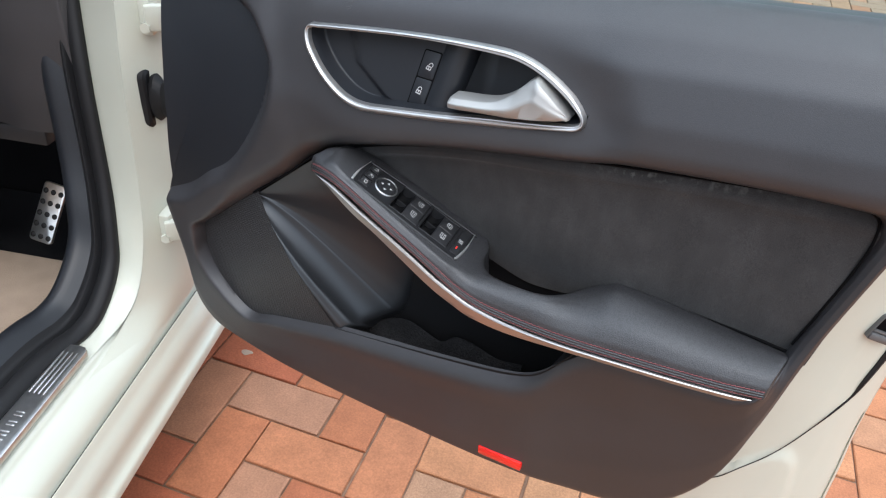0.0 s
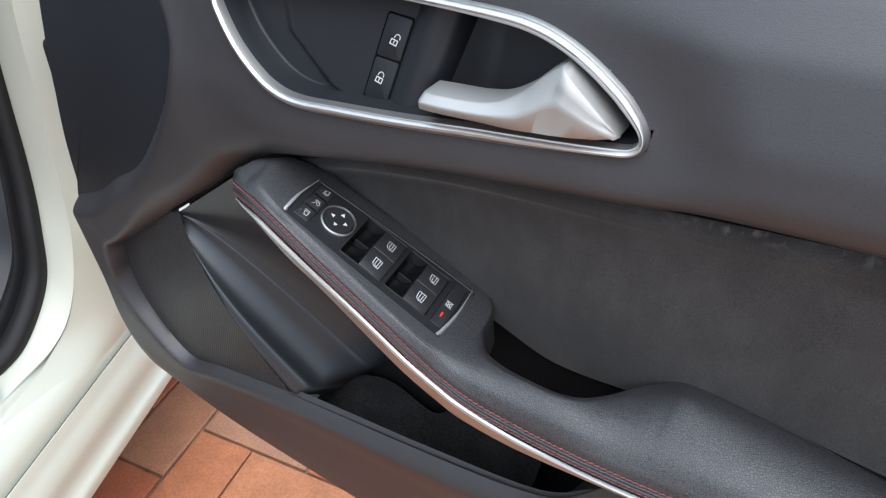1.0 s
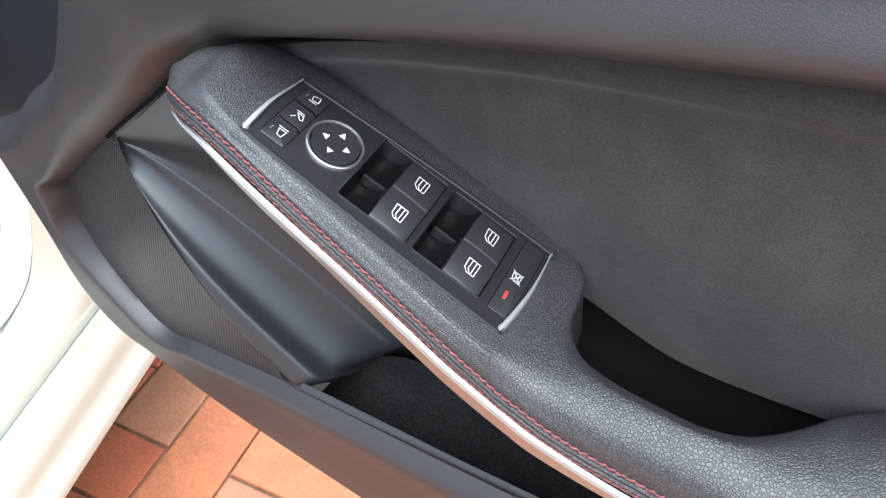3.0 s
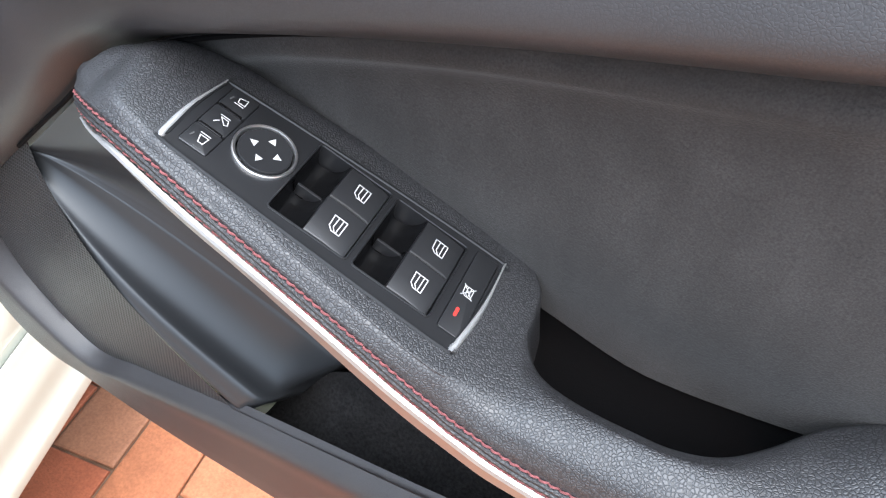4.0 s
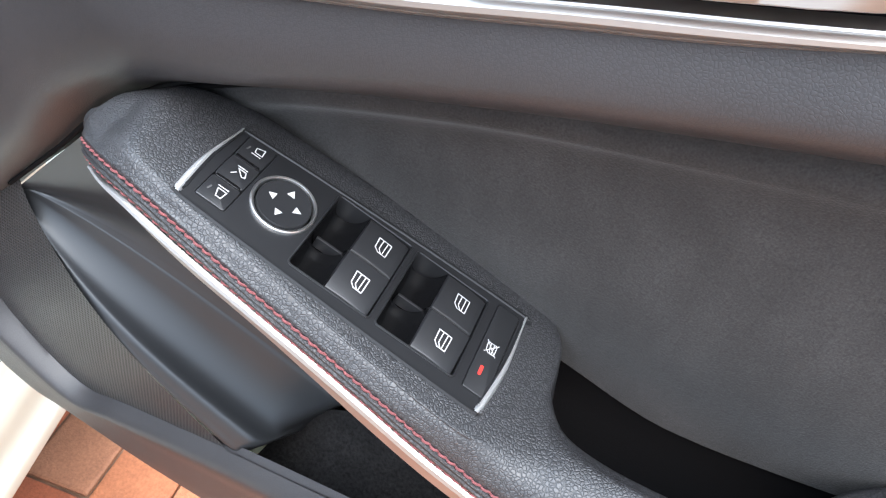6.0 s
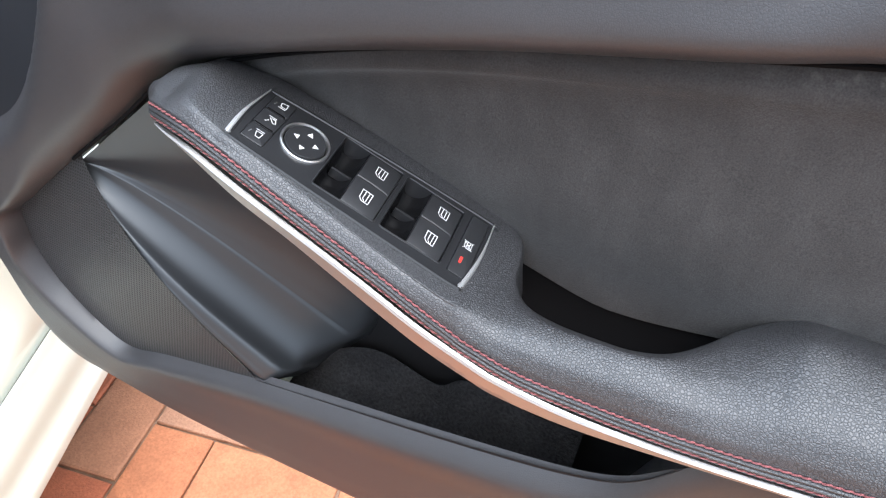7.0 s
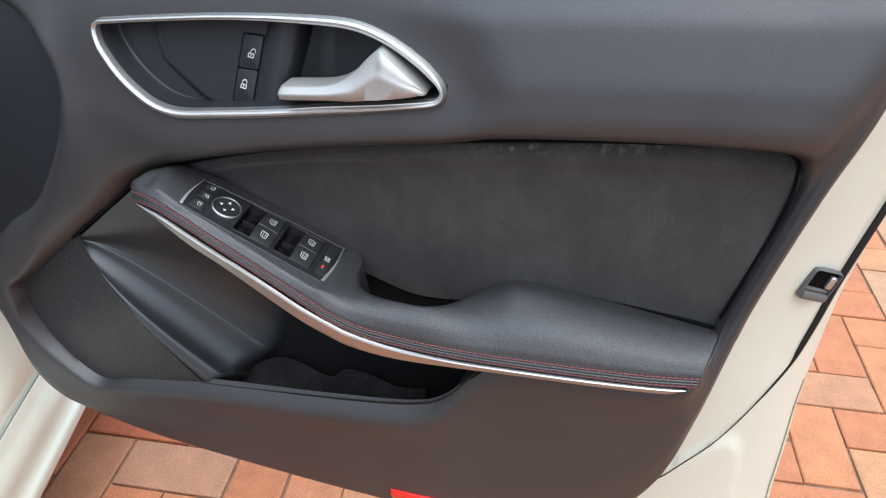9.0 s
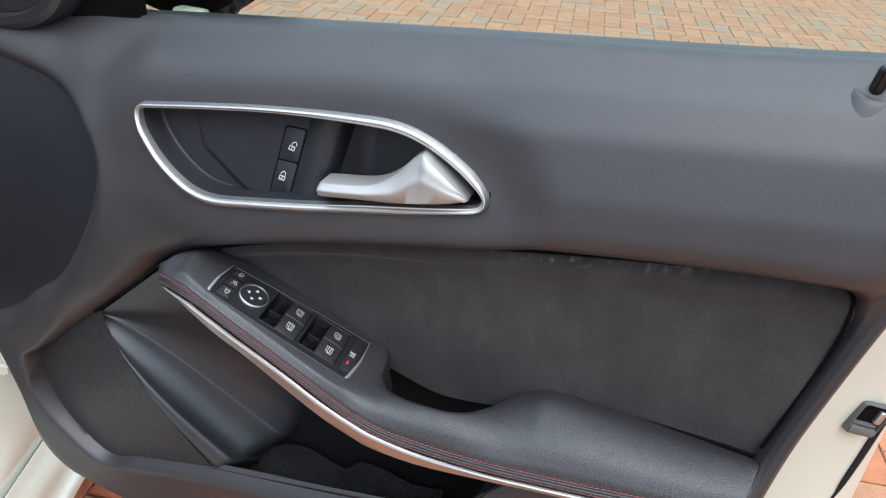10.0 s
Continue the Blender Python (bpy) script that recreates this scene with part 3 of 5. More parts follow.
# dark gap round the inlay and down past the speaker, and a dark backing behind everything
ring_in = [L(u, d, z) for u, d, z in ((0.03, -0.012, 0.676), (0.085, -0.012, 0.723), (0.125, -0.022, 0.758), (0.187, -0.034, 0.783), (0.291, -0.033, 0.8155), (0.418, -0.033, 0.8435), (0.525, -0.036, 0.8615), (0.617, -0.041, 0.8725), (0.651, -0.0445, 0.8705), (0.6585, -0.0450, 0.850), (0.6555, -0.0450, 0.815), (0.6475, -0.0455, 0.77), (0.638, -0.0455, 0.722))]
part("inlay_seam", tube(run(ring_in, 160) + np.array((-0.0004, 0.0, -0.0010)), 0.0012, 8), DARK, door)
back_c = np.array((0.29, 0.68))
part("trim_backing", sheet([[L((back_c + (q - back_c) * k)[0], -0.118, (back_c + (q - back_c) * k)[1]) for q in inner[::4]] for k in (1.06, 0.6, 0.02)], around=True), DARK, door)

ex = Vector((0.898, 0.108, -0.427)).normalized()
ey = Vector((0.119, -0.993, 0)).normalized()
ez = ex.cross(-ey).normalized()
if ez.z < 0:
    ez.negate()
ORG = Vector(L(0.25, -0.015, 0.7366))
SW = Matrix((ex, -ey, ez)).transposed().to_4x4()
SW.translation = ORG
SW_INV = SW.inverted()

# armrest: cross sections swept from the edge along the inlay to the seam along the front
# (u, d, z) of the upper row of stitches, then of the edge behind
ARM = [
    (0.1335, 0.003, 0.7575, 0.1375, -0.010, 0.765), (0.139, 0.009, 0.7625, 0.145, -0.020, 0.771), (0.157, 0.0165, 0.7665, 0.160, -0.028, 0.7745), (0.175, 0.0200, 0.7645, 0.178, -0.034, 0.7725), (0.201, 0.0220, 0.7545, 0.203, -0.039, 0.7615),
    (0.224, 0.0222, 0.7425, 0.226, -0.0435, 0.7500), (0.251, 0.0222, 0.7290, 0.253, -0.0485, 0.7365), (0.277, 0.0225, 0.7165, 0.281, -0.0535, 0.7235), (0.297, 0.0222, 0.7055, 0.304, -0.0575, 0.7125), (0.3085, 0.0215, 0.6985, 0.3185, -0.0590, 0.7055),
    (0.316, 0.0208, 0.6940, 0.3265, -0.0530, 0.7015), (0.323, 0.0205, 0.6900, 0.3305, -0.0400, 0.6985), (0.332, 0.0200, 0.6865, 0.3335, -0.0265, 0.6965), (0.346, 0.0197, 0.6820, 0.3440, -0.0150, 0.6950), (0.362, 0.0190, 0.6790, 0.361, -0.0108, 0.6945),
    (0.385, 0.0180, 0.6775, 0.384, -0.0096, 0.6955), (0.402, 0.0175, 0.6770, 0.401, -0.0102, 0.6965), (0.418, 0.0170, 0.6772, 0.4165, -0.0160, 0.6970), (0.432, 0.0165, 0.6775, 0.430, -0.0285, 0.6970), (0.448, 0.0157, 0.6782, 0.445, -0.0445, 0.7000),
    (0.466, 0.0148, 0.6793, 0.462, -0.0520, 0.7080), (0.480, 0.0140, 0.6805, 0.477, -0.0520, 0.7135), (0.519, 0.0120, 0.6840, 0.520, -0.0510, 0.7135), (0.557, 0.0090, 0.6870, 0.561, -0.0505, 0.7115), (0.594, 0.0050, 0.6897, 0.601, -0.0495, 0.7100), (0.6300, -0.0008, 0.6930, 0.6400, -0.0470, 0.7095),
]
fine = np.array(spline(ARM, 20))


def plate_gap(q):
    """How far a place in the switch panel's own axes lies inside its outline."""
    return min(q.y + 0.0225 + 0.037 * (q.x + 0.067), 0.0195 + 0.044 * (q.x + 0.067) - q.y, q.x + 0.0684 - 3.5 * q.y ** 2, 0.0704 - q.x - 6.6 * min(q.y, 0) ** 2)


def plate_z(u, d):
    """Height of the switch panel's plane over a place on the door."""
    return ORG.z - (ez.x * (u - ORG.x) + ez.y * (-d - ORG.y)) / ez.z


even_bz = [float(np.average(fine[:, 5], weights=np.exp(-((fine[:, 0] - su) / 0.040) ** 2))) for su in fine[:, 0]]
arm_rows = []
for (su, sd, sz, bu, bd, bz), mean_z in zip(fine, even_bz):
    on = float(smoothstep(0.150, 0.176, su) * (1 - smoothstep(0.316, 0.350, (su + bu) / 2)))
    bd -= 0.0070 * float(smoothstep(0.150, 0.190, bu) * (1 - smoothstep(0.300, 0.326, bu)))
    wide_ = sd - bd
    bz = on * (plate_z(bu, bd) - 0.0012) + (1 - on) * bz
    soft_z, front_z = bz + 0.0015, (bz + mean_z * 3) / 4 + 0.0015
    crown = (bd + 0.0050, bd + 0.40 * wide_, sd - 0.0105, sd - 0.0052)
    top_ = [plate_z(bu + (su - bu) * (d - bd) / wide_, d) - 0.0005 for d in crown]
    fall_, fall = top_[3] - sz, front_z - sz
    boxy = np.array(((bd + 0.40 * wide_, top_[1]), (sd - 0.0105, top_[2] - 0.0002), (sd - 0.0052, top_[3] - 0.15 * fall_), (sd - 0.0017, sz + 0.45 * fall_)))
    soft = np.array(((bd + 0.32 * wide_, soft_z + 0.0016), (bd + 0.60 * wide_, (soft_z + front_z * 3) / 4 - 0.07 * fall), (bd + 0.83 * wide_, front_z - 0.34 * fall), (bd + 0.957 * wide_, sz + 0.30 * fall)))
    belly = [tuple(p) for p in boxy * on + soft * (1 - on)]
    sec = [(bd - 0.010, bz - 0.045), (bd - 0.002, bz - 0.016), (bd - 0.0004, bz - 0.0062), (bd + 0.0012, bz - 0.0020), (bd + 0.0050, on * (top_[0] - 0.0006) + (1 - on) * (bz + 0.0010)), *belly, (sd - 0.0003, sz + 0.0020), (sd, sz), (sd + 0.0002, sz - 0.0014), (sd + 0.0001, sz - 0.0040), (sd + 0.0011, sz - 0.0070), (sd + 0.0007, sz - 0.0094), (sd - 0.0040, sz - 0.0125), (sd - 0.014, sz - 0.014)]
    row = []
    for d, z in spline(sec, 18):
        f = min(1.0, max(0.0, (d - bd) / wide_))
        p = Vector(L(bu + (su - bu) * f, d, z))
        q = SW_INV @ p
        if abs(q.z) < 0.006 and z > sz + 0.0015:
            gap_ = plate_gap(q)
            q.z += (-0.0005 - q.z) * float(smoothstep(-0.0050, -0.0006, gap_)) - 0.020 * float(smoothstep(0.0003, 0.0011, gap_))
            p = SW @ q
        row.append(tuple(p))
    arm_rows.append(row)
mid_row = np.mean(np.array(arm_rows[0]), axis=0)
arm_rows = [[tuple(mid_row + (np.array(q) - mid_row) * k + np.array((-s_, 0, 0))) for q in arm_rows[0]] for k, s_ in ((0.25, 0.0060), (0.55, 0.0052), (0.78, 0.0038), (0.92, 0.0020))] + arm_rows
mid_row = np.mean(np.array(arm_rows[-1]), axis=0)
arm_rows += [[tuple(mid_row + (np.array(q) - mid_row) * k + np.array((s_, 0, 0))) for q in arm_rows[-1]] for k, s_ in ((0.985, 0.0010), (0.95, 0.0016), (0.85, 0.0018))]
bm = sheet(arm_rows)
for r in (0, -1):
    bm.verts.ensure_lookup_table()
    w = len(arm_rows[0])
    bm.faces.new([bm.verts[(0 if r == 0 else len(arm_rows) - 1) * w + k] for k in range(w)])
arm_back = np.array([L(bu, bd - 0.0002, bz + 0.0002) for su, sd, sz, bu, bd, bz in fine if bu > 0.459])
armrest = part("armrest", bm, LEATHER, door, "black grained leather armrest with red stitching", sharp=60)

part("pad_seam", tube(even(arm_back, 90), 0.0013, 6), DARK, armrest)


def arm_line(drop, proud):
    return np.array([L(su, sd + proud, sz + drop) for su, sd, sz, bu, bd, bz in fine])


def stitches(name, drop, proud, mat, parent, step=0.0044):
    """A row of sewn thread: each stitch a short twisted loop that dips into the leather at both ends."""
    path = even(arm_line(drop, proud), int(0.56 / step))
    bm = bmesh.new()
    for a, b in zip(path[:-1], path[1:]):
        v = b - a
        tube(np.array([a + v * t + np.array((0, -h, h * 0.6 + s_)) for t, h, s_ in ((0.02, -0.0005, -0.0003), (0.25, 0.0003, -0.0002), (0.6, 0.0004, 0.0002), (0.98, -0.0005, 0.0004))]), 0.00050, 5, bm)
    return part(name, bm, mat, parent)


stitches("red_stitching", 0.0002, 0.0003, THREAD, armrest)
stitches("lower_red_stitching", -0.0072, 0.0013, THREAD, armrest)
for name, drop, proud, rad in (("seam_cord", -0.0024, 0.0002, 0.00135), ("lower_seam_cord", -0.0050, 0.0007, 0.00135)):
    part(name, tube(even(arm_line(drop, proud), 200), rad, 8), LEATHER, armrest)

# silver strip under the leather
TRIM_U = [0.1430, 0.155, 0.172, 0.195, 0.221, 0.247, 0.274, 0.299, 0.326, 0.345, 0.385, 0.438, 0.48, 0.52, 0.56, 0.596, 0.612, 0.6227]
TRIM_T = [0.7545, 0.7555, 0.7525, 0.7410, 0.7280, 0.7155, 0.7020, 0.6885, 0.6775, 0.6715, 0.6665, 0.6672, 0.6710, 0.6748, 0.6778, 0.6800, 0.6806, 0.6808]
TRIM_B = [0.7525, 0.7475, 0.7380, 0.7235, 0.7105, 0.6955, 0.6800, 0.6665, 0.6560, 0.6510, 0.6495, 0.6550, 0.6605, 0.6645, 0.6675, 0.6695, 0.6705, 0.6760]
TRIM_D = [0.0120, 0.0170, 0.0200, 0.0208, 0.0208, 0.0208, 0.0210, 0.0208, 0.0206, 0.0204, 0.0195, 0.0178, 0.0165, 0.0145, 0.0110, 0.0062, 0.0030, 0.0004]
strip_rows = []
for u, zt, zb, d in spline(np.stack([TRIM_U, TRIM_T, TRIM_B, TRIM_D], 1), 10):
    h = zt - zb
    d += 0.0015
    strip_rows.append([L(u, dd, zz) for dd, zz in ((d - 0.012, zt - 0.005), (d - 0.0022, zt - 0.0004), (d - 0.0006, zt - 0.06 * h), (d + 0.0002, zt - 0.14 * h), (d - 0.0004, zt - 0.20 * h), (d - 0.0022, zt - 0.6 * h), (d - 0.0050, zb + 0.04 * h), (d - 0.0060, zb), (d - 0.014, zb + 0.002))])
part("silver_strip", sheet(strip_rows), SILVER, door, "satin silver trim strip below the armrest", sharp=30)

# speaker grille and the moulding beside it
SPK_A = run([L(-0.068, -0.018, 0.588), L(-0.026, -0.017, 0.630), L(0.033, -0.016, 0.682)], 30)
SPK_B = run([L(-0.066, -0.016, 0.552), L(-0.045, -0.013, 0.513), L(0.008, -0.010, 0.477), L(0.07, -0.008, 0.496), L(0.153, -0.006, 0.522)], 30)
grid = np.array([SPK_A + (SPK_B - SPK_A) * t for t in np.linspace(0, 1, 14)])
bulge = np.sin(np.linspace(0, np.pi, 14))[:, None] * np.sin(np.linspace(0, np.pi, 30))[None]
grid[..., 1] -= 0.004 * bulge
# towards the flank the grille swells out with its crest
swell_s = np.sin(np.pi * np.linspace(0, 1, 14) ** 0.8)[:, None] * (np.linspace(0, 1, 30) ** 2)[None]
grid[..., 1] -= 0.0120 * swell_s
part("speaker_grille", sheet(grid), GRILLE, door, "perforated black speaker grille")

# flank of the speaker housing: it falls from the edge of the grille back into the pocket, hollow between two ridges
TIP = np.array((0.0295, -0.0140, 0.6700))
edge_a, edge_b = np.array((0.1545, -0.0060, 0.5250)), np.array((0.1945, -0.0665, 0.5330))
lift = np.array((0.737, 0.118, 0.665))
flank = [(*(0.1500, -0.0085, 0.5195), 0.0, 0.9)]
for v in np.linspace(0, 1, 22):
    h = 0.0085 * math.exp(-((v - 0.15) / 0.15) ** 2) - 0.0050 * math.sin(math.pi * min(1, max(0, (v - 0.2) / 0.76))) ** 1.3 + 0.0024 * math.exp(-((v - 1.0) / 0.15) ** 2)
    flank.append((*(edge_a + (edge_b - edge_a) * v + lift * h), float(smoothstep(0.1, 1.0, v)), 1 - float(smoothstep(0.15, 0.75, v))))
flank += [tuple(p) for p in spline([flank[-1], (0.2020, -0.0735, 0.5450, 0.95, 0), (0.2070, -0.0810, 0.5670, 0.8, 0), (0.2140, -0.0820, 0.6050, 0.6, 0), (0.2160, -0.0710, 0.6500, 0.4, 0), (0.2000, -0.0440, 0.7120, 0.2, 0), (0.1310, -0.0190, 0.7610, 0.0, 0)], 7)[1:]]
rows = []
for *e, bow_, swell in spline(flank, 3):
    e = np.array(e)
    v = e - TIP
    row = [TIP + v * t + np.array((0, 0.0105 * swell * math.sin(math.pi * t ** 0.8), 0.0155 * bow_ * math.sin(math.pi * t ** 0.62))) for t in np.r_[0.0, 0.006, 0.015, 0.03, 0.05, np.linspace(0.08, 1.0, 32)]]
    # the end rolls over into the pocket
    a = v / np.linalg.norm(v)
    row += [e + a * x + np.array((0, y, z)) for x, y, z in ((0.0035, -0.0010, -0.0006), (0.0065, -0.0038, -0.0022), (0.0085, -0.0085, -0.0050), (0.0090, -0.0180, -0.0120), (0.0080, -0.0340, -0.0300))]
    rows.append([L(*p) for p in row])
part("door_moulding", sheet(rows), SMOOTH, door, "smooth black plastic moulding beside the speaker", sharp=60)

# door pocket: the liner takes near-black RUBBER, the shade inside put into its colour
RIM = run([L(0.152, -0.005, 0.5215), L(0.226, -0.005, 0.5368), L(0.332, -0.005, 0.5605), L(0.395, -0.005, 0.5785), L(0.425, -0.005, 0.5975), L(0.455, -0.006, 0.642)], 60)
FL1 = run([L(0.150, -0.014, 0.48), L(0.226, -0.020, 0.455), L(0.332, -0.020, 0.465), L(0.395, -0.020, 0.49), L(0.43, -0.018, 0.54), L(0.462, -0.014, 0.63)], 60)
FL2 = run([L(0.150, -0.07, 0.46), L(0.226, -0.086, 0.445), L(0.332, -0.086, 0.455), L(0.395, -0.082, 0.48), L(0.44, -0.066, 0.55), L(0.472, -0.045, 0.65)], 60)
BK = run([L(0.16, -0.07, 0.60), L(0.22, -0.082, 0.67), L(0.30, -0.082, 0.69), L(0.38, -0.078, 0.68), L(0.43, -0.065, 0.675), L(0.485, -0.04, 0.67)], 60)
part("pocket_liner", loft([RIM, (RIM + FL1) / 2 + np.array((0, 0.004, 0)), FL1, (FL1 + FL2) / 2 + np.array((0, 0, -0.004)), FL2, (FL2 + BK) / 2 + np.array((0, 0.006, 0)), BK], 5), RUBBER, door, "moulded door pocket, coloured dark for the shade inside")
# felt lining laid in the pocket: its back edge is cut in two low waves
felt_b = run([L(0.150, -0.066, 0.482), L(0.180, -0.070, 0.500), L(0.205, -0.072, 0.513), L(0.228, -0.072, 0.516), L(0.262, -0.072, 0.506), L(0.275, -0.072, 0.508), L(0.290, -0.072, 0.523), L(0.315, -0.071, 0.526), L(0.350, -0.070, 0.520), L(0.385, -0.068, 0.530)], 60)
felt_f = run([L(0.150, -0.016, 0.484), L(0.226, -0.024, 0.470), L(0.300, -0.024, 0.476), L(0.385, -0.024, 0.500)], 60)
part("felt_lining", loft([felt_b + np.array((0, 0.003, -0.004)), felt_b, felt_b * 0.72 + felt_f * 0.28 + np.array((0, 0, -0.010)), felt_b * 0.35 + felt_f * 0.65 + np.array((0, 0, -0.011)), felt_f], 6), FELT, door, "charcoal felt lining in the door pocket")

# red reflector in the lower edge
part("reflector", block(0.3675, 0.4255, 0.0045, 0.034, -0.0070, 0.0068, 0.002, m=Matrix.Translation((0, 0, 0.4310)) @ pose(0.396, 0, 0, 0, -4, 0) @ Matrix.Translation((-0.396, 0, 0))), REFLECTOR, door, "red reflector")

# release handle in its cup
def offset(poly, r):
    p = np.array(poly)
    t = np.roll(p, -1, 0) - np.roll(p, 1, 0)
    t /= np.linalg.norm(t, axis=1)[:, None]
    return p + r * np.stack([-t[:, 1], t[:, 0]], 1)


side = 1 if inside(bezel, *(offset(bezel, 0.004)[5])) else -1
wid = 0.0044 + 0.0024 * smoothstep(0.22, 0.34, bezel[:, 0]) * smoothstep(0.884, 0.900, bezel[:, 1])
out_n = (bezel - offset(bezel, side * 1.0))
reach = 0.42 + 0.75 * smoothstep(-0.25, 0.55, -out_n[:, 1]) * (1 - 0.7 * smoothstep(0.33, 0.40, bezel[:, 0]))
rings = []
for k, d in ((-1.0, -0.0045), (-0.96, -0.0012), (-0.72, 0.0006), (-0.66, 0.0000), (-0.58, 0.0014), (-0.3, 0.0028), (0.0, 0.0030), (0.20, 0.0022), (0.28, 0.0012), (0.36, 0.0014), (0.5, 0.0012), (0.62, -0.003), (0.66, -0.020)):
    o = bezel + (offset(bezel, side * 1.0) - bezel) * (k * wid * (reach if k < 0 else 1))[:, None]
    rings.append([L(a, bez_d(a, b) + d, b) for a, b in o])
handle_unit = part("handle_bezel", sheet(rings, around=True), SILVER, door, "satin silver door handle surround", sharp=40)
ins = bezel + (offset(bezel, side * 1.0) - bezel) * (0.62 * wid)[:, None]
cen = np.array((0.27, 0.877))


cup = []
for k in np.r_[1.0, 0.99, 0.98, 0.97, 0.955, np.linspace(0.94, 0.06, 45), 0.01]:
    row = []
    for q in ins:
        u, z = cen + (q - cen) * k
        arc = float(np.interp(z, (0.840, 0.845, 0.868, 0.897, 0.91), (0.215, 0.197, 0.160, 0.148, 0.145)))
        deep = (0.0175 - 0.0045 * float(smoothstep(arc - 0.005, arc + 0.009, u))) * float(smoothstep(0, 0.024, 1 - k)) + 0.034 * float(smoothstep(0.256, 0.300, u) * smoothstep(0.0, 0.04, 1 - k))
        row.append(L(u, bez_d(u, z) - 0.004 - deep, z))
    cup.append(row)
part("handle_cup", sheet(cup, around=True), COVER, handle_unit, "black recessed handle cup", sharp=60)
col = []
for z in np.linspace(0.8475, 0.9120, 14):
    lean = 0.155 * (z - 0.875)
    col.append([L(u + lean, bez_d(u, z) - 0.0172 + h, z) for u, h in ((0.2500, -0.001), (0.2530, 0.0012), (0.2580, 0.0040), (0.2640, 0.0056), (0.2700, 0.0050), (0.2750, 0.0020), (0.2785, -0.0040), (0.2800, -0.0120), (0.2800, -0.0300))])
part("cup_column", sheet(col), COVER, handle_unit)
# lever
LEV = [(0.2802, 0.8634, 0.8682, 0.8718, 0.0035, 0.0065, 0.0025), (0.2815, 0.8630, 0.8684, 0.8724, 0.006, 0.009, 0.005), (0.292, 0.8643, 0.8698, 0.8740, 0.007, 0.0100, 0.006), (0.314, 0.8676, 0.8730, 0.8772, 0.008, 0.0105, 0.006), (0.328, 0.8692, 0.8755, 0.8815, 0.008, 0.0105, 0.005), (0.340, 0.8708, 0.8785, 0.8900, 0.0085, 0.0108, 0.004), (0.348, 0.8722, 0.883, 0.899, 0.0085, 0.0108, 0.004), (0.355, 0.8735, 0.888, 0.906, 0.0085, 0.0108, 0.005), (0.3590, 0.8742, 0.890, 0.9088, 0.0085, 0.0108, 0.0065), (0.3622, 0.8747, 0.891, 0.9076, 0.0085, 0.0110, 0.0105), (0.366, 0.8755, 0.890, 0.9053, 0.0083, 0.0110, 0.0105), (0.374, 0.877, 0.888, 0.9000, 0.008, 0.0098, 0.0095), (0.386, 0.8793, 0.885, 0.891, 0.0060, 0.0072, 0.0068), (0.3945, 0.8812, 0.8827, 0.8845, 0.003, 0.0036, 0.003), (0.3962, 0.8818, 0.8824, 0.8830, -0.003, -0.002, -0.003)]
lev_rows = []
for u, z0, zc, z1, d0, dc, d1 in np.vstack([spline(LEV[1:9], 6), LEV[9:]]):
    sec = [(-0.014, z0), (d0 - 0.0012, z0), (d0, z0 + 0.0007), (0.25 * d0 + 0.75 * dc, zc - 0.0016), (dc, zc), (0.8 * dc + 0.2 * d1, 0.8 * zc + 0.2 * z1), (0.5 * (dc + d1) - 0.0008, (zc + z1) / 2), (d1, z1 - 0.0006), (d1 - 0.0012, z1), (-0.014, z1)]
    lev_rows.append([L(u, bez_d(u, z) + d, z) for d, z in sec])
u, z0, zc, z1, d0, dc, d1 = LEV[0]
lev_rows.insert(0, [L(u, bez_d(u, z) + d, z) for d, z in ((-0.014, z0), (d0 - 0.001, z0), (d0, z0 + 0.0007), (dc - 0.0005, zc - 0.0016), (dc, zc), (dc - 0.0005, zc + 0.001), ((dc + d1) / 2, (zc + z1) / 2), (d1, z1 - 0.0006), (d1 - 0.001, z1), (-0.014, z1))])
bm = sheet(lev_rows)
bm.verts.ensure_lookup_table()
w = len(lev_rows[0])
bm.faces.new([bm.verts[k] for k in range(w)])
bm.faces.new([bm.verts[(len(lev_rows) - 1) * w + k] for k in range(w)])
part("release_lever", bm, HANDLE, handle_unit, "satin aluminium release lever", sharp=62)
# lock buttons: two, one above the other, and the fold behind them
lockf = Matrix.Translation(L(0.241, -0.0366, 0.8727)) @ pose(0, 0, 0, -16.7, 0, 0) @ pose(0, 0, 0, 90, 0, 0) @ Matrix(((1, 0.155, 0, 0), (0, 1, 0, 0), (0, 0, 1, 0), (0, 0, 0, 1)))
part("button_gap", slab(rounded(-0.0098, 0.0098, -0.0280, 0.0280, 0.0022), 0.004, m=lockf @ Matrix.Translation((0, 0, -0.0006))), DARK, handle_unit)
for z0, z1 in ((0.0005, 0.0268), (-0.0268, -0.0005)):
    part("lock_button", slab(rounded(-0.0088, 0.0088, z0, z1, 0.0018), 0.006, 0.0008, m=lockf), COVER, handle_unit)


def strokes(lines, width, m, name, parent, mat=MARK, height=0.0003):
    """Thin printed lines laid on a surface."""
    bm = bmesh.new()
    for line in lines:
        p = np.array(line, float)
        for a, b in zip(p[:-1], p[1:]):
            v = (b - a) / max(1e-9, np.linalg.norm(b - a))
            q = np.array((-v[1], v[0])) * width / 2
            e = v * width / 2
            fs = [bm.verts.new((*xy, height)) for xy in (a - q - e, b - q + e, b + q + e, a + q - e)]
            bm.faces.new(fs)
    bmesh.ops.transform(bm, matrix=m, verts=bm.verts)
    return part(name, bm, mat, parent, smooth=False)


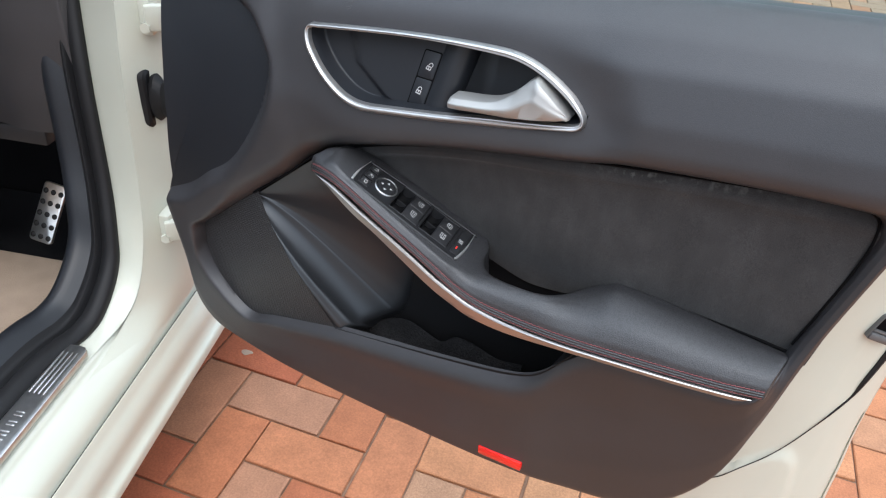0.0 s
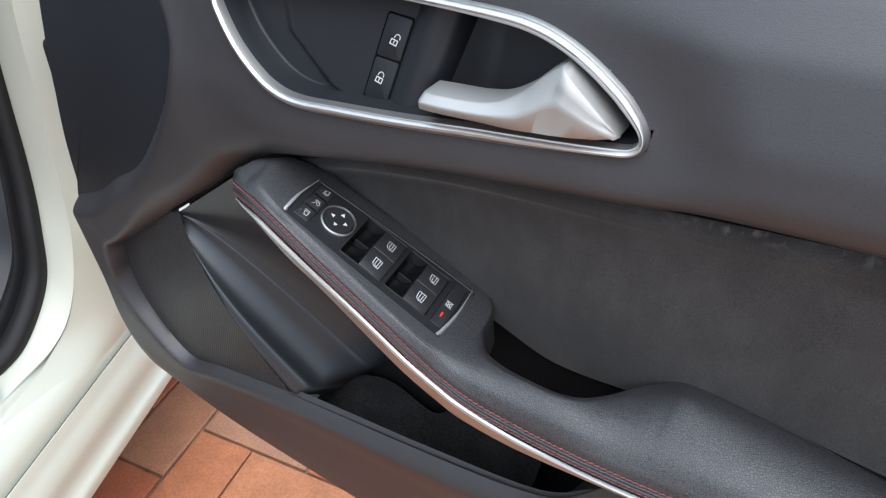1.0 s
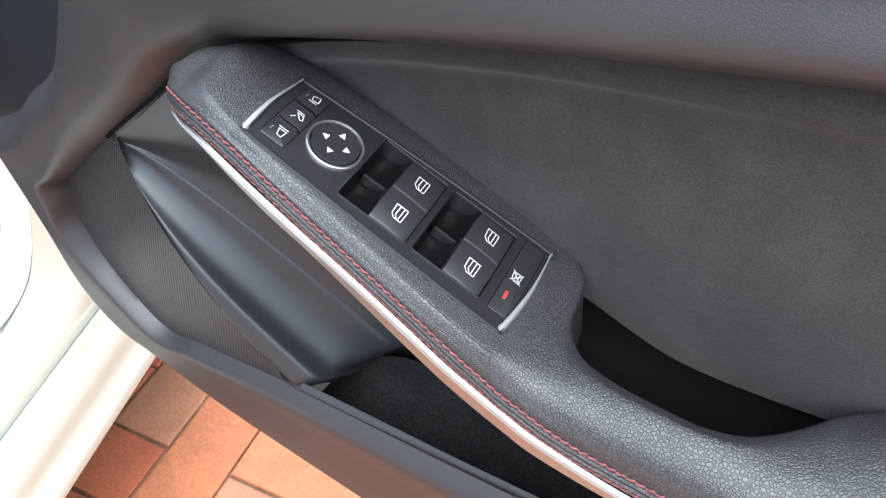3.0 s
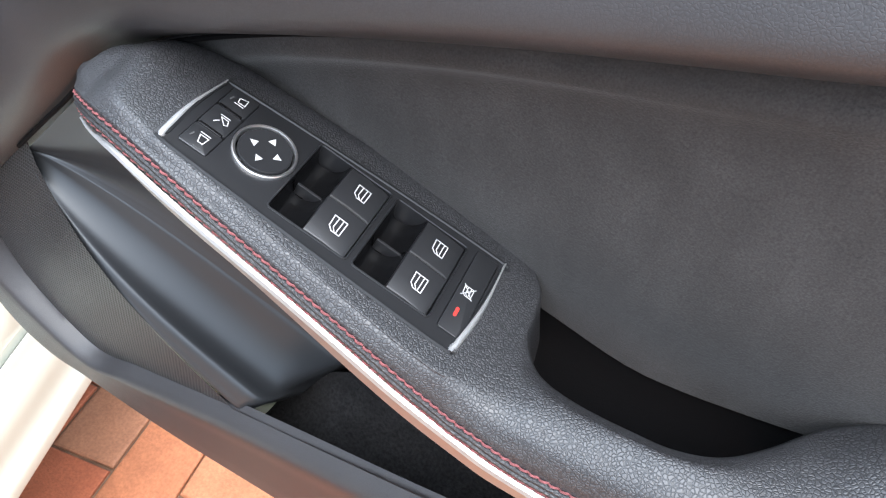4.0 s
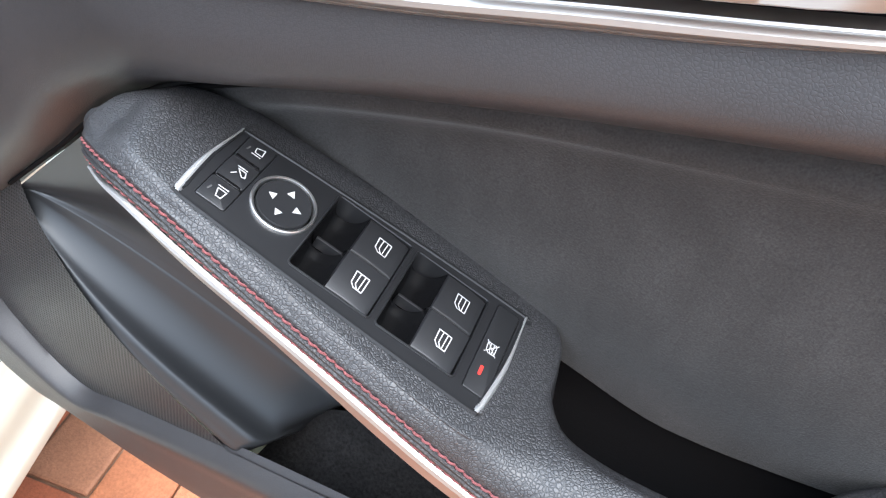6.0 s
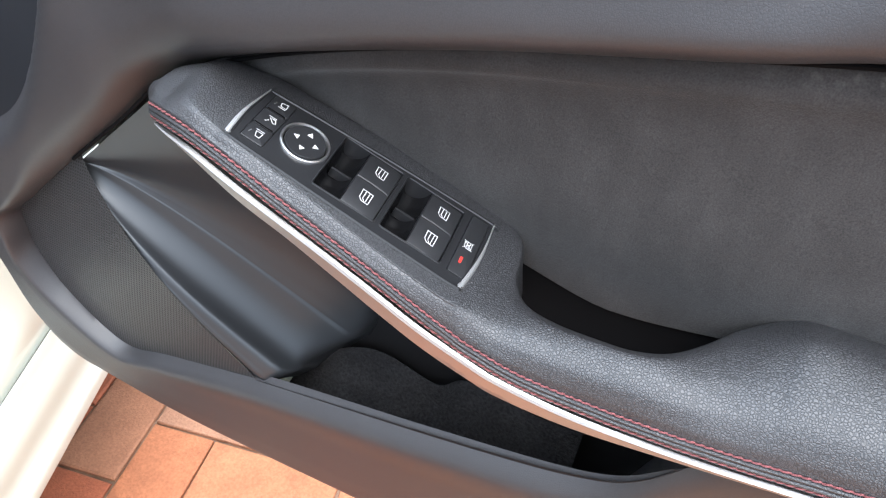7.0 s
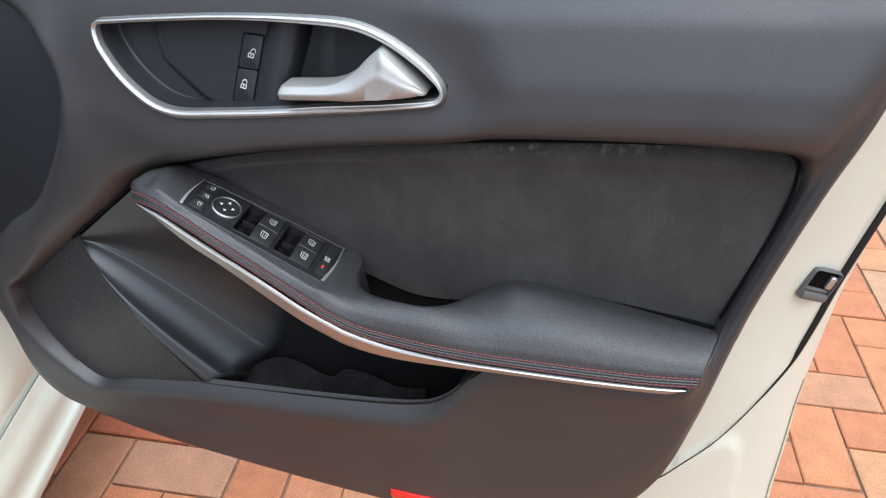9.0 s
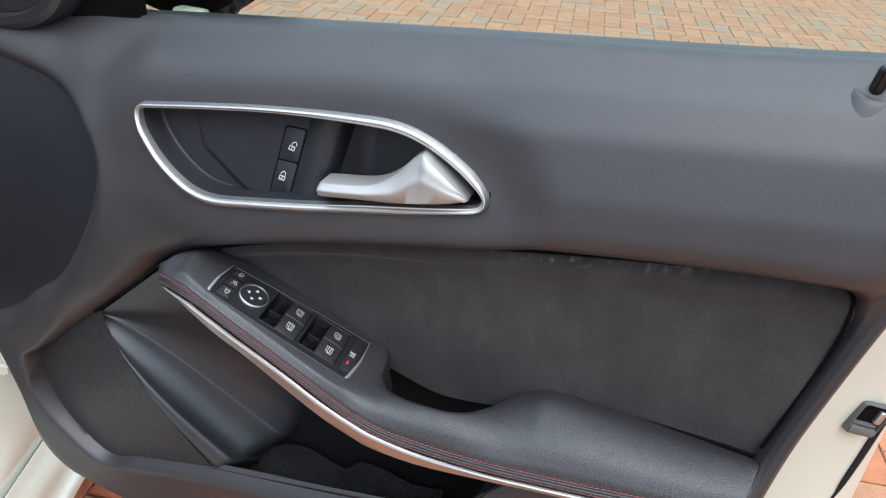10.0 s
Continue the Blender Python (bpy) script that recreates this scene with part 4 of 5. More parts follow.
def padlock(m, opened):
    ring = [(0.0022 * math.cos(a) + (0.0012 if opened else 0), 0.0016 + 0.0026 * math.sin(a)) for a in np.linspace(0, math.pi, 9)]
    strokes([[(-0.0026, 0), (0.0026, 0), (0.0026, -0.0034), (-0.0026, -0.0034), (-0.0026, 0)], ring, [(0, -0.001), (0, -0.0022)]], 0.0008, m, "lock_symbol", handle_unit)


padlock(lockf @ pose(0.001, 0.0125, 0, 0, 0, -8) @ Matrix.Scale(0.9, 4), True)
padlock(lockf @ pose(-0.001, -0.0125, 0, 0, 0, -8) @ Matrix.Scale(0.9, 4), False)

# lock pin and its boss
boss = [(0.034, -0.026), (0.025, -0.0150), (0.0185, -0.0070), (0.0140, -0.0018), (0.0118, 0.0006), (0.0105, 0.0012), (0.0072, 0.0010), (0.0064, 0.0002), (0.0060, -0.010)]
kx = Matrix.Translation(L(0.629, -0.068, 0.990)) @ pose(0, 0, 0, 14, 6, 0)
bm = sheet([[(r * math.cos(a), r * math.sin(a), h) for a in np.linspace(0, 2 * math.pi, 28, endpoint=False)] for r, h in boss], around=True)
bmesh.ops.transform(bm, matrix=kx, verts=bm.verts)
part("lock_pin_boss", bm, PANEL, door)
bm = sheet([[(r * (1 + 0.07 * (k % 2)) * math.cos(k * math.pi / 12), r * (1 + 0.07 * (k % 2)) * math.sin(k * math.pi / 12), h) for k in range(24)] for r, h in ((0.0040, -0.01), (0.0043, 0.0125), (0.0042, 0.0165), (0.0032, 0.0182), (0.0005, 0.0187))], around=True)
bmesh.ops.transform(bm, matrix=kx, verts=bm.verts)
part("lock_pin", bm, GLOSSY, door, "ribbed black lock pin")

# ---- switch panel on the armrest ----
def s2(pts):
    """Plate coordinates: along the switch panel, and across it towards the cabin."""
    return [(x, -y) for x, y in pts]


def holed(outer_loop, holes, depth, z=0.0):
    """A flat plate with openings cut through it, and the walls of the openings."""
    bm = bmesh.new()
    edges = []
    for loop in (outer_loop, *holes):
        vs = [bm.verts.new((x, y, z)) for x, y in loop]
        edges += [bm.edges.new((a, b)) for a, b in zip(vs, vs[1:] + vs[:1])]
    bmesh.ops.triangle_fill(bm, use_beauty=True, use_dissolve=False, edges=edges)
    ex = bmesh.ops.extrude_edge_only(bm, edges=edges)
    bmesh.ops.translate(bm, vec=(0, 0, -depth), verts=[g for g in ex["geom"] if isinstance(g, bmesh.types.BMVert)])
    bmesh.ops.transform(bm, matrix=SW, verts=bm.verts)
    return bm


END_A = run(((-0.0668, -0.0195), (-0.0683, 0.0), (-0.0670, 0.0225)), 20)
END_B = run(((0.0698, -0.0255), (0.0694, 0.0), (0.0655, 0.0275)), 20)
plate_edge = s2([*END_A, (-0.03, 0.0245), (0.02, 0.0265), *END_B[::-1], (0.02, -0.0245), (-0.03, -0.022)])
WELLS = (-0.0215, 0.0170)
holes = [rounded(x0, x0 + 0.0355, -0.0204, 0.0204, 0.0014) for x0 in WELLS]
holes += [rounded(-0.0634, -0.0505, -0.0187, 0.0190, 0.0016), rounded(0.0568, 0.0679, -0.0212, 0.0229, 0.0014)]
holes += [[(-0.036 + 0.0131 * math.cos(2 * math.pi * k / 40), 0.0131 * math.sin(2 * math.pi * k / 40)) for k in range(40)]]
switch = part("switch_panel", holed(plate_edge, holes, 0.0115), SWITCH, door, "black window and mirror switch panel", sharp=30)
part("switch_base", slab(s2([(-0.066, -0.019), (-0.066, 0.022), (0.065, 0.027), (0.069, -0.025)]), 0.002, m=SW @ Matrix.Translation((0, 0, -0.0115))), DARK, switch)

bm = tube([(x, y, -0.0004) for x, y in run(plate_edge + plate_edge[:1], 140)[:-1]], 0.0011, 6, closed=True)
bmesh.ops.transform(bm, matrix=SW, verts=bm.verts)
part("panel_edging", bm, SWITCH, switch)

def mm(*lines):
    return [[(0.001 * a, 0.001 * b) for a, b in line] for line in lines]


WINDOW = mm([(-3.3, 3.0), (2.6, 3.0), (2.6, -3.7), (-1.1, -3.7), (-2.9, -2.1), (-3.3, 3.0)], [(-1.2, 3.0), (-1.2, -1.8), (0.2, -3.5)], [(0.9, 3.0), (0.9, -3.6)])
for x0 in WELLS:
    # raised lip round the pair
    rim = [(x, y, 0.0003) for x, y in rounded(x0 - 0.0002, x0 + 0.0357, -0.0206, 0.0206, 0.0016)]
    bm = tube(rim, 0.00045, 6, closed=True)
    bmesh.ops.transform(bm, matrix=SW, verts=bm.verts)
    part("well_lip", bm, SWITCH, switch)
    for y0, y1 in ((-0.0199, -0.0003), (0.0003, 0.0199)):
        # a finger hollow, its end wall curved, then the rocker's face level with the panel
        hollow = [(x0 + 0.0004, -0.0008), (x0 + 0.0010, -0.0050), (x0 + 0.0025, -0.0092), (x0 + 0.006, -0.0102), (x0 + 0.0100, -0.0086), (x0 + 0.0130, -0.0052), (x0 + 0.0146, -0.0012), (x0 + 0.0153, 0.0004)]
        face = [(x0 + 0.0150, -0.0040), (x0 + 0.0154, 0.0000), (x0 + 0.0160, 0.0010), (x0 + 0.024, 0.0011), (x0 + 0.033, 0.0003), (x0 + 0.0348, -0.0004), (x0 + 0.0350, -0.005)]
        bm = sheet([[(x, y, z) for x, z in spline(hollow, 5)] for y in (y0 + 0.0002, (y0 + y1) / 2, y1 - 0.0002)])
        bmesh.ops.transform(bm, matrix=SW, verts=bm.verts)
        part("finger_hollow", bm, GLOSSY, switch)
        lean = 0.13 if y0 < -0.001 else -0.03
        rws = [[(x, y, z - dz + lean * (y - (y0 + y1) / 2)) for x, z in face] for y, dz in ((y0, 0.006), (y0 + 0.0001, 0.0008), (y0 + 0.0006, 0.0002), (y0 + 0.0014, 0), (y1 - 0.0014, 0), (y1 - 0.0006, 0.0002), (y1 - 0.0001, 0.0008), (y1, 0.006))]
        bm = sheet(rws)
        bmesh.ops.transform(bm, matrix=SW, verts=bm.verts)
        part("window_switch", bm, KEY, switch, sharp=25)
        strokes(WINDOW, 0.00040, SW @ pose(x0 + 0.0258, (y0 + y1) / 2 + 0.0004, 0.0010, math.degrees(math.atan(lean)), 3, 0), "window_symbol", switch)
    part("tray_divider", block(x0 + 0.0025, x0 + 0.0150, -0.0006, 0.0006, -0.0098, -0.0036, 0.0003, m=SW), SWITCH, switch)

# mirror dial with a chrome ring
ring = [(0.0131, -0.002), (0.0131, 0.0010), (0.0127, 0.0015), (0.0120, 0.0014), (0.0115, 0.0006), (0.0115, -0.002)]
cx = Matrix.Translation((-0.036, 0.0, 0))


def turned(prof, m, n=48):
    bm = sheet([[(r * math.cos(2 * math.pi * k / n), r * math.sin(2 * math.pi * k / n), h) for k in range(n)] for r, h in prof], around=True)
    bmesh.ops.transform(bm, matrix=m, verts=bm.verts)
    return bm


part("dial_ring", turned(ring, SW @ cx), CHROME, switch, "chrome ring")
part("mirror_dial", turned([(0.0109, -0.002), (0.0109, 0.0010), (0.0106, 0.0015), (0.0098, 0.0014), (0.006, 0.0009), (0.0001, 0.0007)], SW @ cx), KEY, switch)
for k in range(4):
    bm = bmesh.new()
    bm.faces.new([bm.verts.new(v) for v in ((0.0074, 0, 0.0015), (0.0044, -0.0017, 0.0013), (0.0044, 0.0017, 0.0013))])
    bmesh.ops.transform(bm, matrix=SW @ cx @ pose(0, 0, 0.0002, 0, 0, 90 * k), verts=bm.verts)
    part("dial_arrow", bm, MARK, switch, smooth=False)

# mirror buttons, with ribs between them
MIRRORS = (mm([(-2.5, 1.9), (1.7, 1.9)], [(-2.0, 0.7), (1.7, 0.7), (1.3, -2.8), (-0.8, -2.8), (-2.0, 0.7)]),
           mm([(-2.6, -2.8), (-1.3, -1.2)], [(-2.3, 1.9), (1.6, 1.9)], [(-1.6, 0.9), (1.7, 0.9), (2.6, -1.4), (1.5, -2.0), (-1.6, 0.9)]),
           mm([(-2.3, -1.9), (1.5, -1.9)], [(-1.5, -0.8), (-2.0, 1.5), (1.3, 2.6), (1.7, -0.8), (-1.5, -0.8)]))
for (y0, y1), sym in zip(((-0.0184, -0.0068), (-0.0060, 0.0062), (0.0070, 0.0187)), MIRRORS):
    part("mirror_button", slab(rounded(-0.0631, -0.0508, y0, y1, 0.0010), 0.005, 0.0004, m=SW @ Matrix.Translation((0, 0, 0.0004))), KEY, switch)
    strokes(sym, 0.00039, SW @ pose(-0.0560, (y0 + y1) / 2 + 0.0006, 0.0004, 0, 0, 0), "mirror_symbol", switch)
for y in (-0.0152, 0.0108):
    part("indicator_mark", slab(rounded(-0.0003, 0.0003, -0.0011, 0.0011, 0.0002), 0.0003, m=SW @ pose(-0.0606, y + 0.0022, 0.0006, 0, 0, -14)), GREY, switch)
for y in (-0.0064, 0.0066):
    part("button_rib", block(-0.0622, -0.0518, y - 0.0007, y + 0.0007, -0.001, 0.0010, 0.0003, m=SW), GLOSSY, switch)
# child lock button
part("child_lock_button", slab(rounded(0.0571, 0.0676, -0.0209, 0.0226, 0.0010), 0.005, 0.0004, m=SW @ Matrix.Translation((0, 0, 0.0004))), KEY, switch)
strokes(WINDOW + mm([(-4.0, 3.8), (3.6, -4.2)], [(-3.6, -4.0), (3.4, 3.8)]), 0.00046, SW @ pose(0.0619, 0.0010, 0.0004, 0, 0, 0) @ Matrix.Scale(0.72, 4), "child_lock_symbol", switch)
part("indicator", slab(rounded(-0.0007, 0.0007, -0.0022, 0.0022, 0.0005), 0.0004, m=SW @ pose(0.0613, -0.0106, 0.0007, 0, 0, 0)), LED, switch, "red indicator mark")
# chrome ends, widest towards the cabin
for end, line in ((-1, END_A), (1, END_B)):
    wide = 0.0009 + 0.0019 * smoothstep(0.0, 0.8, np.linspace(0, 1, 20)) * (1 - 0.5 * smoothstep(0.94, 1, np.linspace(0, 1, 20)))
    rws = [[(x + end * (a * w - 0.0001), -y, h) for (x, y), w in zip(line, wide)] for a, h in ((-0.2, -0.004), (-0.1, 0.0000), (0.1, 0.0006), (0.5, 0.0009), (0.85, 0.0006), (1.05, -0.0004), (1.15, -0.004))]
    bm = sheet(rws)
    bmesh.ops.transform(bm, matrix=SW, verts=bm.verts)
    part("chrome_end", bm, BRIGHT, switch, sharp=80)

# ---- rear edge of the door: seal, latch, pressed panel ----
gap = [(0.605, 0.492), (0.628, 0.503), (0.648, 0.530), (0.667, 0.556), (0.682, 0.582), (0.694, 0.611), (0.703, 0.632), (0.711, 0.655), (0.714, 0.676), (0.718, 0.703), (0.721, 0.733), (0.724, 0.757), (0.736, 0.83), (0.748, 0.92)]
gp = run([L(u, shell_d(u, z) + 0.001, z) for u, z in gap], 80)
part("door_seal", tube(gp, 0.0035, 6, taper=0.16 + 0.84 * smoothstep(0.3, 0.62, np.linspace(0, 1, 80))), RUBBER, door, "black rubber door seal")
lt = Matrix.Translation(L(0.7065, -0.0770, 0.749)) @ pose(0, 0, 0, 90, 16, 24)
bm = sheet([[(x, y, z) for x, y in rounded(-w_, w_, -h_, h_, 0.003)] for w_, h_, z in ((0.0132, 0.0148, -0.004), (0.0128, 0.0144, 0.0004), (0.0122, 0.0138, 0.0006), (0.0116, 0.0132, -0.010))], around=True)
bmesh.ops.transform(bm, matrix=lt, verts=bm.verts)
latch = part("latch", bm, GREY, door, "steel-framed black latch mouth in the white door edge")
part("latch_mouth", slab(rounded(-0.0118, 0.0118, -0.0134, 0.0134, 0.003), 0.004, m=lt @ Matrix.Translation((0, 0, -0.003))), DARK, latch)
part("latch_lip", block(-0.0112, 0.0122, -0.0142, -0.0070, -0.006, 0.0016, 0.002, m=lt), GREY, latch)
part("latch_bar", block(-0.0106, 0.0100, -0.0062, -0.0035, -0.008, -0.0004, 0.001, m=lt), GREY, latch)
part("latch_claw", block(0.0050, 0.0110, -0.0025, 0.0100, -0.008, 0.0004, 0.002, 3, m=lt), SILVER, latch)

# belt: window glass, outer sill line, tweeter sail and mirror
bm = sheet([[L(u, -0.092, zb), L(u, -0.075, zb + 0.45), L(u, -0.0785, zb + 0.45), L(u, -0.0955, zb)] for u, zb in ((-0.10, 0.92), (0.1, 0.945), (0.4, 0.975), (0.74, 1.0))], around=True)
glass = part("window_pane", bm, PANE, door, "raised greenish side window glass")
glass.visible_shadow = False
bl = run([L(-0.12, -0.106, 0.880), L(0.1, -0.106, 0.910), L(0.42, -0.106, 0.958), L(0.72, -0.106, 1.0045)], 50)
part("belt_moulding", loft([bl + np.array((0, -0.012, -0.012)), bl + np.array((0, -0.010, 0.0)), bl + np.array((0, 0.004, 0.002)), bl + np.array((0, 0.03, -0.02)), bl + np.array((0, 0.045, -0.05))], 4), PAINT, door, "white outer belt line")

# tweeter sail at the foot of the window, and the mirror outside the glass
def oval(cu, cz, ru, rz, d, n=48):
    return [L(cu + ru * math.cos(2 * math.pi * k / n), d, cz + rz * math.sin(2 * math.pi * k / n)) for k in range(n)]


sail = part("tweeter_sail", sheet([oval(-0.075, 0.985, 0.098, 0.066, -0.085), oval(-0.075, 0.985, 0.094, 0.061, -0.062), oval(-0.075, 0.985, 0.088, 0.056, -0.058), oval(-0.075, 0.986, 0.082, 0.050, -0.058), oval(-0.075, 0.986, 0.079, 0.047, -0.064)], around=True), SMOOTH, door, "black tweeter surround")
part("tweeter_grille", sheet([oval(-0.075, 0.986, 0.079, 0.047, -0.063), oval(-0.075, 0.987, 0.04, 0.024, -0.057), oval(-0.075, 0.987, 0.001, 0.001, -0.055)], around=True), GRILLE, sail)
part("sail_plate", block(-0.14, 0.075, 0.082, 0.092, 0.90, 1.15, 0.004), DARK, sail)
bm = bmesh.new()
bmesh.ops.create_uvsphere(bm, u_segments=40, v_segments=24, radius=1)
bmesh.ops.transform(bm, matrix=Matrix.Translation(L(0.046, -0.18, 1.006)) @ Matrix.Diagonal((0.104, 0.055, 0.076, 1)), verts=bm.verts)
mirror = part("door_mirror", bm, DARK, door, "black door mirror base")
part("mirror_gasket", tube([L(0.048 + 0.106 * math.cos(a), -0.15 + 0.004 * math.sin(40 * a), 1.010 + 0.079 * math.sin(a)) for a in np.linspace(0, 2 * math.pi, 120, endpoint=False)], 0.005, 6, closed=True), RUBBER, mirror)
part("mirror_foot", block(0.072, 0.104, 0.124, 0.140, 0.90, 0.952, 0.004), PAINT, mirror, "white mirror foot")

# small scuffs in the trim and along the top of the inlay
def scuff(u, z, lines, d, width, name):
    for a, b, c_, e in lines:
        bm = tube(np.array([L(u + a, d(u + a, z + b), z + b), L(u + (a + c_) / 2 + 0.0004, d(u + a, z + b), z + (b + e) / 2), L(u + c_, d(u + c_, z + e), z + e)]), width, 5)
        part(name, bm, SCUFF, door)


scuff(0.146, 0.924, ((0, 0, 0.003, 0.002), (0.004, 0.001, 0.006, 0.003), (0.001, -0.003, 0.0045, -0.002), (0.006, -0.001, 0.0055, -0.004), (0.002, -0.005, 0.004, -0.0045)), lambda u, z: blend_d(u, z) + 0.0002, 0.00035, "scuff")

# ======== the car beside it ========
frame_m = None


def K(r, o, z):
    """A place on the car: rearwards from the pillar, outwards from the sill, up."""
    return (o, -r, z)


prof = [(-0.05, 0.185), (-0.012, 0.188), (0.0, 0.196), (0.002, 0.206), (0.0005, 0.216), (-0.0065, 0.224), (-0.0105, 0.236), (-0.0115, 0.256), (-0.016, 0.270), (-0.024, 0.284), (-0.030, 0.299), (-0.0325, 0.2935), (-0.0350, 0.2935), (-0.0370, 0.3045), (-0.041, 0.316), (-0.050, 0.325), (-0.066, 0.3335), (-0.076, 0.338), (-0.085, 0.345), (-0.12, 0.352)]
line = spline(prof, 4)
part("sill", sheet([[K(r, o, z) for o, z in line] for r in (-0.45, -0.10, 0.0, 0.1, 0.3, 0.6, 1.0, 1.6)]), PAINT, car, "white painted door sill")
part("sill_seam", tube([K(r, -0.0338, 0.2946) for r in np.linspace(-0.45, 1.6, 18)], 0.0011, 6), RUBBER, car)
SEAL = [(1.6, -0.125, 0.358), (0.6, -0.125, 0.358), (0.3, -0.122, 0.358), (0.20, -0.108, 0.352), (0.154, -0.102, 0.368), (0.10, -0.103, 0.412), (0.072, -0.110, 0.47), (0.045, -0.122, 0.54), (0.012, -0.140, 0.677), (-0.03, -0.160, 0.80), (-0.09, -0.185, 1.0)]
FACE = [(1.6, -0.086, 0.346), (0.6, -0.086, 0.346), (0.3, -0.086, 0.346), (0.22, -0.082, 0.346), (0.155, -0.072, 0.355), (0.115, -0.064, 0.390), (0.085, -0.060, 0.46), (0.069, -0.060, 0.551), (0.057, -0.060, 0.726), (0.044, -0.060, 0.823), (0.025, -0.062, 1.0)]
s_, f_ = spline([K(*p) for p in SEAL], 10), spline([K(*p) for p in FACE], 10)
part("pillar_flange", loft([s_ + np.array((-0.01, 0.012, 0)), s_, (s_ + f_) / 2 + np.array((0.002, -0.003, 0.001)), f_ + np.array((0, 0, 0.0005))], 5), PAINT, car, "white painted door frame")
hf = spline([K(*p) for p in ((0.42, -0.072, 0.333), (0.25, -0.071, 0.337), (0.155, -0.072, 0.352), (0.115, -0.064, 0.388), (0.085, -0.060, 0.46), (0.069, -0.060, 0.551), (0.057, -0.060, 0.726), (0.044, -0.060, 0.823), (0.025, -0.062, 1.0))], 10)
hg = spline([K(*p) for p in ((0.36, -0.047, 0.318), (0.20, -0.045, 0.319), (0.11, -0.041, 0.326), (0.062, -0.037, 0.37), (0.035, -0.030, 0.46), (0.02, -0.025, 0.551), (0.008, -0.022, 0.726), (0.0, -0.02, 0.823), (-0.015, -0.02, 1.0))], 10)
hh = spline([K(*p) for p in ((0.30, -0.039, 0.305), (0.14, -0.037, 0.305), (0.02, -0.034, 0.309), (-0.02, -0.018, 0.37), (-0.03, -0.004, 0.46), (-0.04, 0.003, 0.551), (-0.045, 0.006, 0.726), (-0.05, 0.008, 0.823), (-0.06, 0.008, 1.0))], 10)
part("hinge_pillar", loft([hf, hg, hh], 8), PAINT, car, "white painted hinge pillar")
# rubber seal: a bead with a lip, and black inner trim behind it
part("opening_seal", loft([s_ + np.array((0.002, 0.002, -0.002)), s_ + np.array((0.002, -0.010, 0.008)), s_ + np.array((-0.010, -0.012, 0.016)), s_ + np.array((-0.022, -0.004, 0.016)), s_ + np.array((-0.026, 0.002, 0.012)), s_ + np.array((-0.032, -0.008, 0.020)), s_ + np.array((-0.044, 0.004, 0.022))], 4), RUBBER, car, "black rubber opening seal")
k0 = s_ + np.array((-0.040, 0.004, 0.018))
part("inner_trim", loft([k0, k0 + np.array((-0.03, -0.004, 0.016)), k0 + np.array((-0.05, 0.012, 0.004)), k0 + np.array((-0.07, 0.05, -0.04)), k0 + np.array((-0.08, 0.07, -0.20))], 4), COVER, car, "black plastic kick panel")

# sill plate with raised bands and bars
plate = part("sill_plate", slab(rounded(-0.124, -0.084, -1.0, -0.232, 0.012), 0.010, 0.0015, m=Matrix.Translation((0, 0, 0.3640))), STEEL, car, "brushed steel sill plate with raised bright bars")
for o in (-0.117, -0.110, -0.103, -0.096):
    part("groove", block(o, o + 0.0022, -0.330, -0.248, 0.3636, 0.3646, 0.0003), CHROME, plate)
for k, (w, o0, o1) in enumerate(((0.007, -0.111, -0.099), (0.008, -0.112, -0.099), (0.007, -0.106, -0.104), (0.011, -0.117, -0.099), (0.008, -0.111, -0.099), (0.008, -0.111, -0.099), (0.008, -0.111, -0.099))):
    y = -0.470 + 0.0165 * k
    for y0, y1 in ((y, y + 0.0022), (y + w - 0.0022, y + w)):
        part("raised_bar", block(o0, o1, y0, y1, 0.3638, 0.3644, 0.0002), CHROME, plate)
# hinges and the door-wire gaiter
def hinge(z, r, o):
    h = Matrix.Translation(K(r, o, z))
    bm = block(-0.008, 0.010, -0.012, 0.030, -0.026, 0.026, 0.004, m=h)
    block(-0.004, 0.050, -0.020, -0.006, -0.018, 0.018, 0.004, bm=bm, m=h @ pose(0, 0, 0, 0, 0, 25))
    part("hinge", bm, PAINT, car)
    bm = tube([K(r + 0.013, o + 0.003, z - 0.012), K(r + 0.021, o + 0.004, z - 0.012)], 0.0075, 6)
    part("hinge_bolt", bm, PAINT, car)


hinge(0.480, 0.062, -0.028)
hinge(0.800, 0.020, -0.028)
g = [K(0.020 + 0.004 * k, -0.040 + 0.011 * k, 0.680) for k in range(9)]
gr = []
for k, (c, rad) in enumerate(zip(g, (0.034, 0.036, 0.026, 0.031, 0.021, 0.026, 0.018, 0.020, 0.016))):
    gr.append([(c[0], c[1] + 0.55 * rad * math.cos(a), c[2] + rad * math.sin(a)) for a in np.linspace(0, 2 * math.pi, 24, endpoint=False)])
gaiter = part("cable_gaiter", sheet(gr, around=True), RUBBER, car, "ribbed black rubber cable gaiter")
fl = sheet([[(-0.043 + h, -0.020 + y, 0.680 + z) for y, z in rounded(-w_, w_, -h_, h_, 0.012, 6)] for w_, h_, h in ((0.024, 0.044, -0.004), (0.024, 0.044, 0.004), (0.021, 0.041, 0.007), (0.016, 0.034, 0.007), (0.012, 0.026, 0.004))], around=True)
part("gaiter_flange", fl, RUBBER, gaiter)

